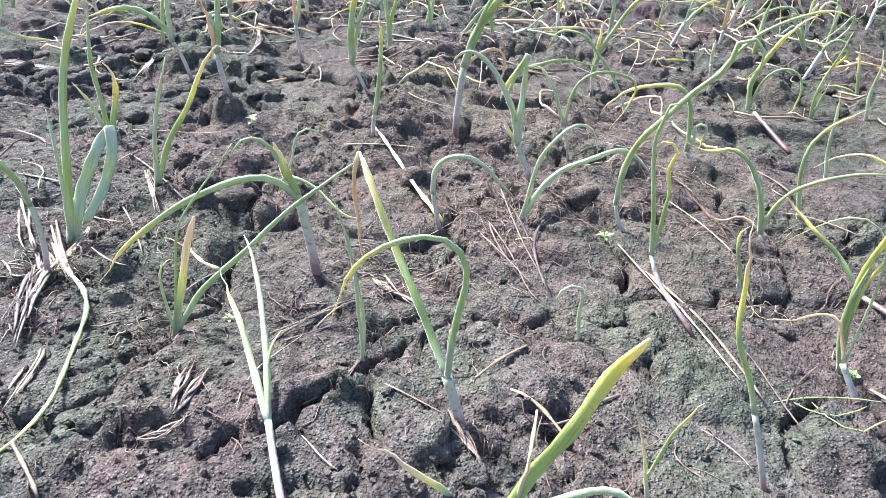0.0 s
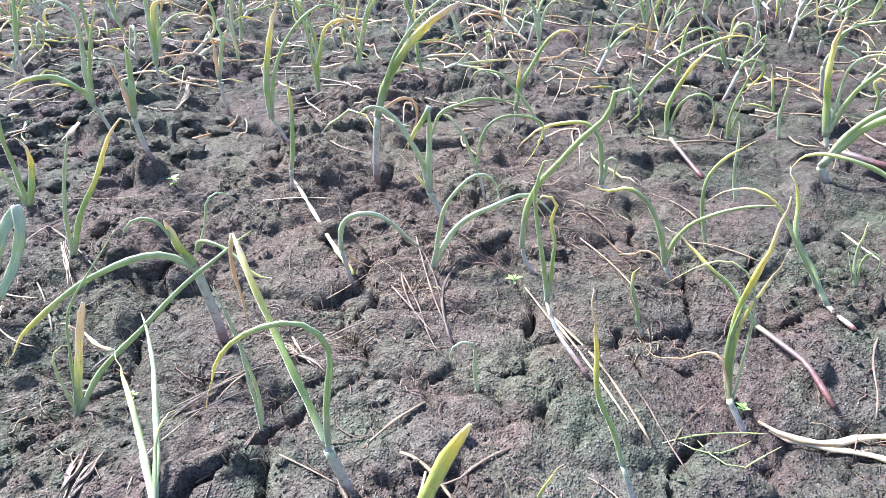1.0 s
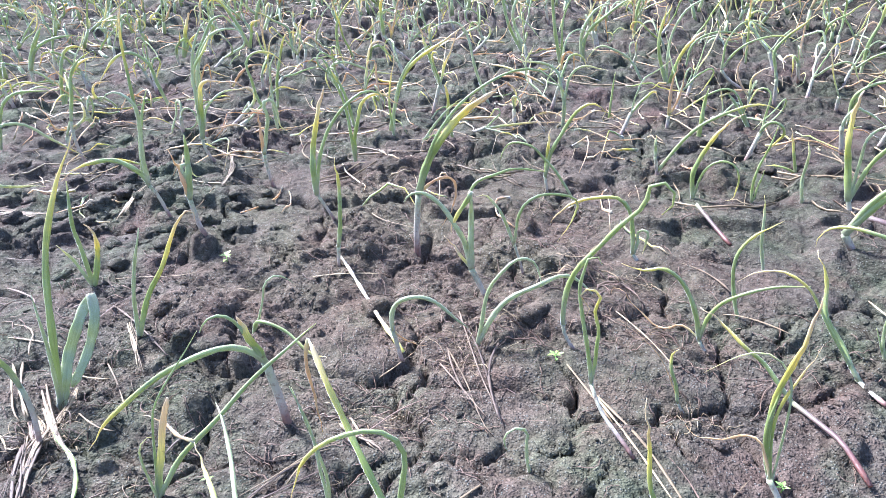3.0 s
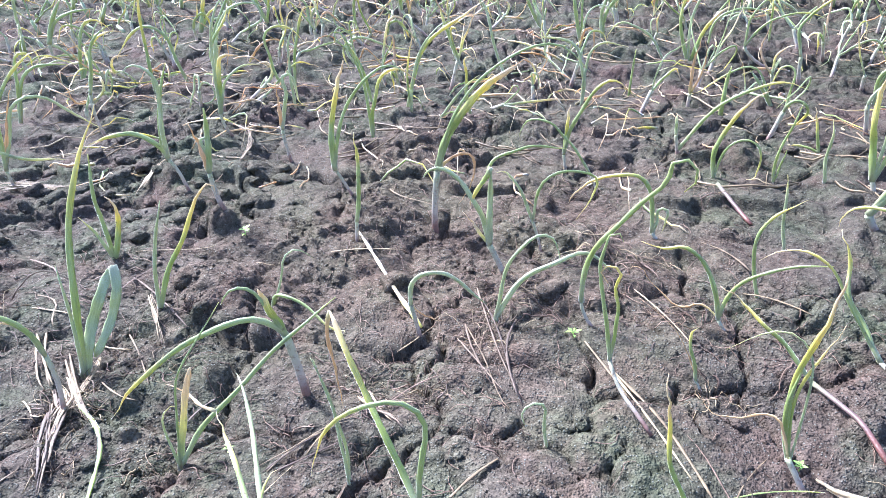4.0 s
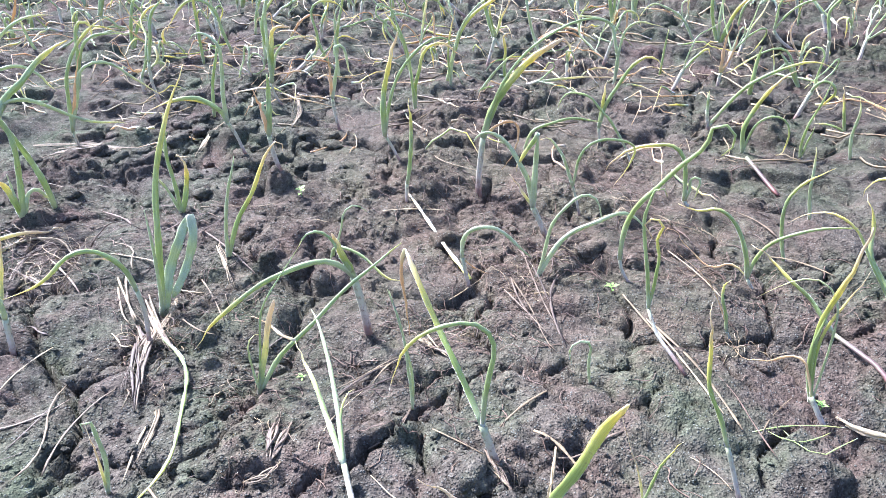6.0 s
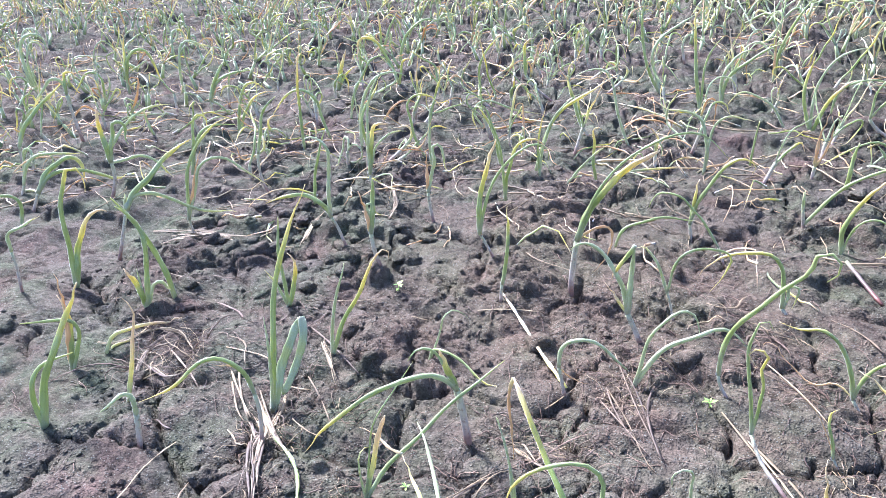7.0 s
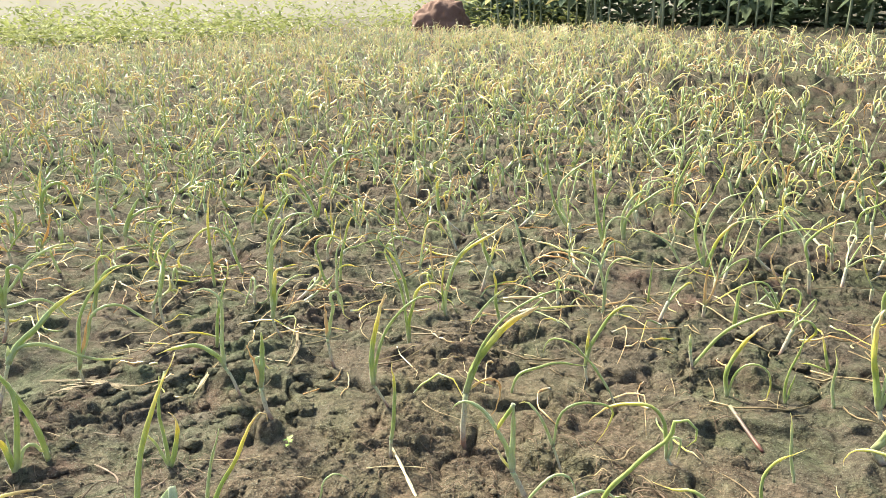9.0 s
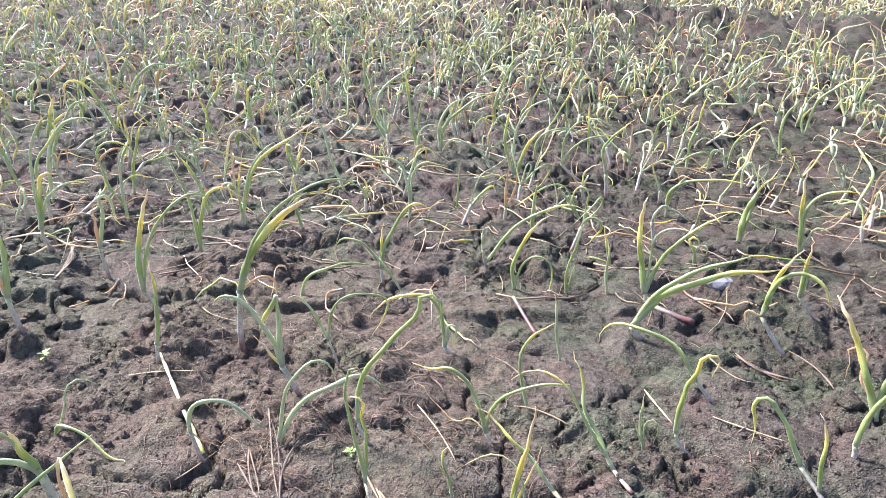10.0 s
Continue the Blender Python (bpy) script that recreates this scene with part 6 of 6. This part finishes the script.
# ---- beyond the bed ----
def foliage_material(name, a, b_, c):
    m, nt, b = material(name)
    coords(nt)
    isl = nt.nodes.new("ShaderNodeNewGeometry").outputs["Random Per Island"]
    n = noise_tex(nt, 14.0, 3)
    col = ramp(nt, calc(nt, "ADD", calc(nt, "MULTIPLY", isl, 0.7), calc(nt, "MULTIPLY", n, 0.3)), [(0.15, a), (0.5, b_), (0.9, c)])
    nt.links.new(col, b.inputs["Base Color"])
    b.inputs["Roughness"].default_value = 0.8
    b.inputs["Specular IOR Level"].default_value = 0.15
    tr = nt.nodes.new("ShaderNodeBsdfTranslucent")
    nt.links.new(col, tr.inputs["Color"])
    mx = node(nt, "ShaderNodeMixShader", Fac=0.35)
    nt.links.new(b.outputs[0], mx.inputs[1])
    nt.links.new(tr.outputs[0], mx.inputs[2])
    nt.links.new(mx.outputs[0], nt.nodes["Material Output"].inputs["Surface"])
    return m


WEED = foliage_material("weed_leaf", (0.14, 0.16, 0.05), (0.21, 0.235, 0.085), (0.31, 0.325, 0.145))
# dark green lightened: the haze before the thicket is painted into this colour
BROAD_HAZED = foliage_material("broad_leaf_hazed", (0.10, 0.135, 0.085), (0.14, 0.18, 0.115), (0.20, 0.245, 0.15))
YELLOWED = foliage_material("yellowed_leaf", (0.30, 0.26, 0.12), (0.42, 0.36, 0.16), (0.5, 0.42, 0.22))
PETAL = foliage_material("petal", (0.6, 0.6, 0.55), (0.7, 0.7, 0.65), (0.8, 0.8, 0.75))
STALK = straw_material("green_stalk", (0.10, 0.12, 0.07), (0.17, 0.19, 0.12), (0.27, 0.27, 0.19))


def blade(p, way, up, length, width, fold=0.25):
    """A pointed leaf: six corners in two creased halves."""
    way, side = way.normalized(), way.cross(up).normalized()
    v = [p, p + way * length * 0.35 + side * width * 0.5 + up * fold * width, p + way * length * 0.75 + side * width * 0.35 + up * fold * width * 0.6,
         p + way * length - up * 0.1 * length, p + way * length * 0.75 - side * width * 0.35 + up * fold * width * 0.6, p + way * length * 0.35 - side * width * 0.5 + up * fold * width,
         p + way * length * 0.5]
    return v, [(0, 1, 6), (1, 2, 6), (2, 3, 6), (3, 4, 6), (4, 5, 6), (5, 0, 6)]


def weeds():
    """The weedy plot beyond the bed."""
    v, f, mi = [], [], []
    for _ in range(14000):
        x = rng.uniform(-16, 0.2)
        e = edge_of_bed(x) + 0.35
        y = e + abs(rng.gauss(0, 4.0)) * rng.uniform(0.2, 1.4)
        if x > -3.5 and y < 10.3:
            continue
        z = 0.264
        h = rng.uniform(0.08, 0.42) + 0.04 * (y - e)
        p = Vector((x, y, z + h * rng.random()))
        a = rng.uniform(0, 6.28)
        way = Vector((math.cos(a), math.sin(a), rng.uniform(-0.2, 0.9)))
        flower = rng.random() < 0.05
        w, q = blade(p, way, Vector((0, 0, 1)), rng.uniform(0.02, 0.035) if flower else rng.uniform(0.06, 0.15), 0.03 if flower else rng.uniform(0.025, 0.06))
        k = len(v)
        v += w
        f += [tuple(i + k for i in t) for t in q]
        mi += [1 if flower else 0] * len(q)
    me = mesh_of("weed_patch", v, f, [WEED, PETAL])
    me.polygons.foreach_set("material_index", mi)
    tagged(new("weed_patch", me), "light green weeds with small white flowers beyond the bed", "weeds", kind="stuff")


weeds()


def stalk_plant(rng):
    """A tall stalk with a few big hanging leaves."""
    root = tagged(new("tall_plant"), "tall green-stalked plant with large dark hanging leaves", "tall plant", "row of tall plants")
    h, lean = rng.uniform(1.3, 2.0), rng.uniform(-6, 6)
    pts, side = curve((0, 0, -0.03), h, rng.uniform(0, 360), 0, (88 + lean, 90 + lean, 90 - lean), 8)
    v, f, al = tube(pts, side, [0.014 - 0.008 * i / 8 for i in range(9)], 1, 7)
    part("stalk", mesh_of("stalk", v, f, [STALK]), root)
    for k in range(11):
        q = pts[2 + rng.randrange(7)]
        a = rng.uniform(0, 6.28)
        n, wide = rng.uniform(0.16, 0.30), rng.uniform(0.09, 0.16)
        way = Vector((math.cos(a), math.sin(a), rng.uniform(-0.9, 0.2)))
        base = q + Vector((math.cos(a), math.sin(a), 0.3)) * 0.08
        w, t = blade(base, way, Vector((0, 0, 1)), n, wide)
        kk = len(w)
        pts2, side2 = [q, (q + base) / 2 + Vector((0, 0, 0.01)), base], Vector((-math.sin(a), math.cos(a), 0))
        v2, f2, _ = tube(pts2, side2, [0.003, 0.003, 0.002], 1, 4)
        me = mesh_of("leaf", w + v2, t + [tuple(i + kk for i in u) for u in f2], [YELLOWED if rng.random() < 0.14 else BROAD_HAZED])
        part("leaf", me, root)
    return root


kinds = [stalk_plant(rng) for _ in range(7)]
spots = []
for k in range(62):
    x = rng.uniform(-1.3, 7.5)
    spots.append((x, float(np.interp(x, (-1.5, 0.5, 2.2, 4.5, 8), (9.6, 9.0, 7.2, 5.6, 4.0))) + 0.25 + rng.uniform(0, 1.3)))
for k, (x, y) in enumerate(spots):
    m = Matrix.Translation((x, y, soil_at(x, y))) @ pose(0, 0, 0, 0, 0, rng.uniform(0, 360))
    if k < 7:
        kinds[k].matrix_basis = m
    else:
        copy_thing(kinds[k % 7], m)


def thicket():
    """Dense growth behind the tall plants."""
    v, f = [], []
    for _ in range(15000):
        x = rng.uniform(-2.2, 14)
        y = float(np.interp(x, (-1.5, 0.5, 2.2, 4.5, 8, 14), (11.4, 10.8, 9.0, 7.4, 5.8, 4.0))) + rng.uniform(0, 2.2)
        z = 0.15 + rng.uniform(0, 2.6) * (0.6 + 0.4 * math.sin(x * 2.1))
        a = rng.uniform(0, 6.28)
        w, q = blade(Vector((x, y, z)), Vector((math.cos(a), math.sin(a), rng.uniform(-0.8, 0.4))), Vector((0, 0, 1)), rng.uniform(0.15, 0.32), rng.uniform(0.08, 0.17))
        k = len(v)
        v += w
        f += [tuple(i + k for i in t) for t in q]
    tagged(new("thicket", mesh_of("thicket", v, f, [BROAD_HAZED])), "dense dark green thicket behind the bed", "thicket", kind="stuff")


thicket()


# plain mound put in place of a reddish-brown, animal-like shape lying there
def heap():
    bm = bmesh.new()
    bmesh.ops.create_icosphere(bm, subdivisions=5, radius=1.0)
    for v in bm.verts:
        n = 1 + 0.22 * noise.noise(v.co * 1.6) + 0.10 * noise.noise(v.co * 5) + 0.04 * noise.noise(v.co * 14)
        v.co = Vector((v.co.x * 0.42 * n, v.co.y * 0.35 * n, max(v.co.z, -0.2) * 0.42 * n))
    me = bpy.data.meshes.new("earth_mound")
    bm.to_mesh(me)
    bm.free()
    me.materials.append(RED_BROWN)
    me.polygons.foreach_set("use_smooth", [True] * len(me.polygons))
    ob = new("earth_mound", me)
    ob.location = (-1.85, 9.95, soil_at(-1.85, 9.95))
    tagged(ob, "low reddish-brown mound standing in for an animal-like shape at the edge of the bed", "earth mound")


RED_BROWN = straw_material("red_brown", (0.085, 0.042, 0.032), (0.12, 0.064, 0.05), (0.16, 0.09, 0.07))
RED_BROWN.node_tree.nodes["Principled BSDF"].inputs["Roughness"].default_value = 0.95
heap()


def distance():
    """Hazy distance: a plain added band all round the horizon that glows in place of sunlit haze."""
    m, nt, b = material("far_haze_glow")
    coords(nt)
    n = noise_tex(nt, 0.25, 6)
    # the band emits its own light; brightness of the haze is set here
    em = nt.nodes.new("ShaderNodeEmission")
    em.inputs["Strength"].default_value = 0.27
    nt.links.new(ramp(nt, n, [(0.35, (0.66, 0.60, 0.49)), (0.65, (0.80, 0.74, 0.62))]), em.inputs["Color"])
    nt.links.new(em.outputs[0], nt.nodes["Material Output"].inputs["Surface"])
    v, f = [], []
    for i in range(97):
        a = 2 * math.pi * i / 96
        top = 5.0 + 2.2 * noise.noise(Vector((math.cos(a) * 6, math.sin(a) * 6, 0)))
        v += [(70 * math.cos(a), 70 * math.sin(a), -3.0), (70 * math.cos(a), 70 * math.sin(a), top)]
    f = [(2 * i, 2 * i + 2, 2 * i + 3, 2 * i + 1) for i in range(96)]
    tagged(new("backdrop", mesh_of("backdrop", v, f, [m])), "pale glowing backdrop band standing in for bright far haze", "backdrop", kind="structure")


distance()
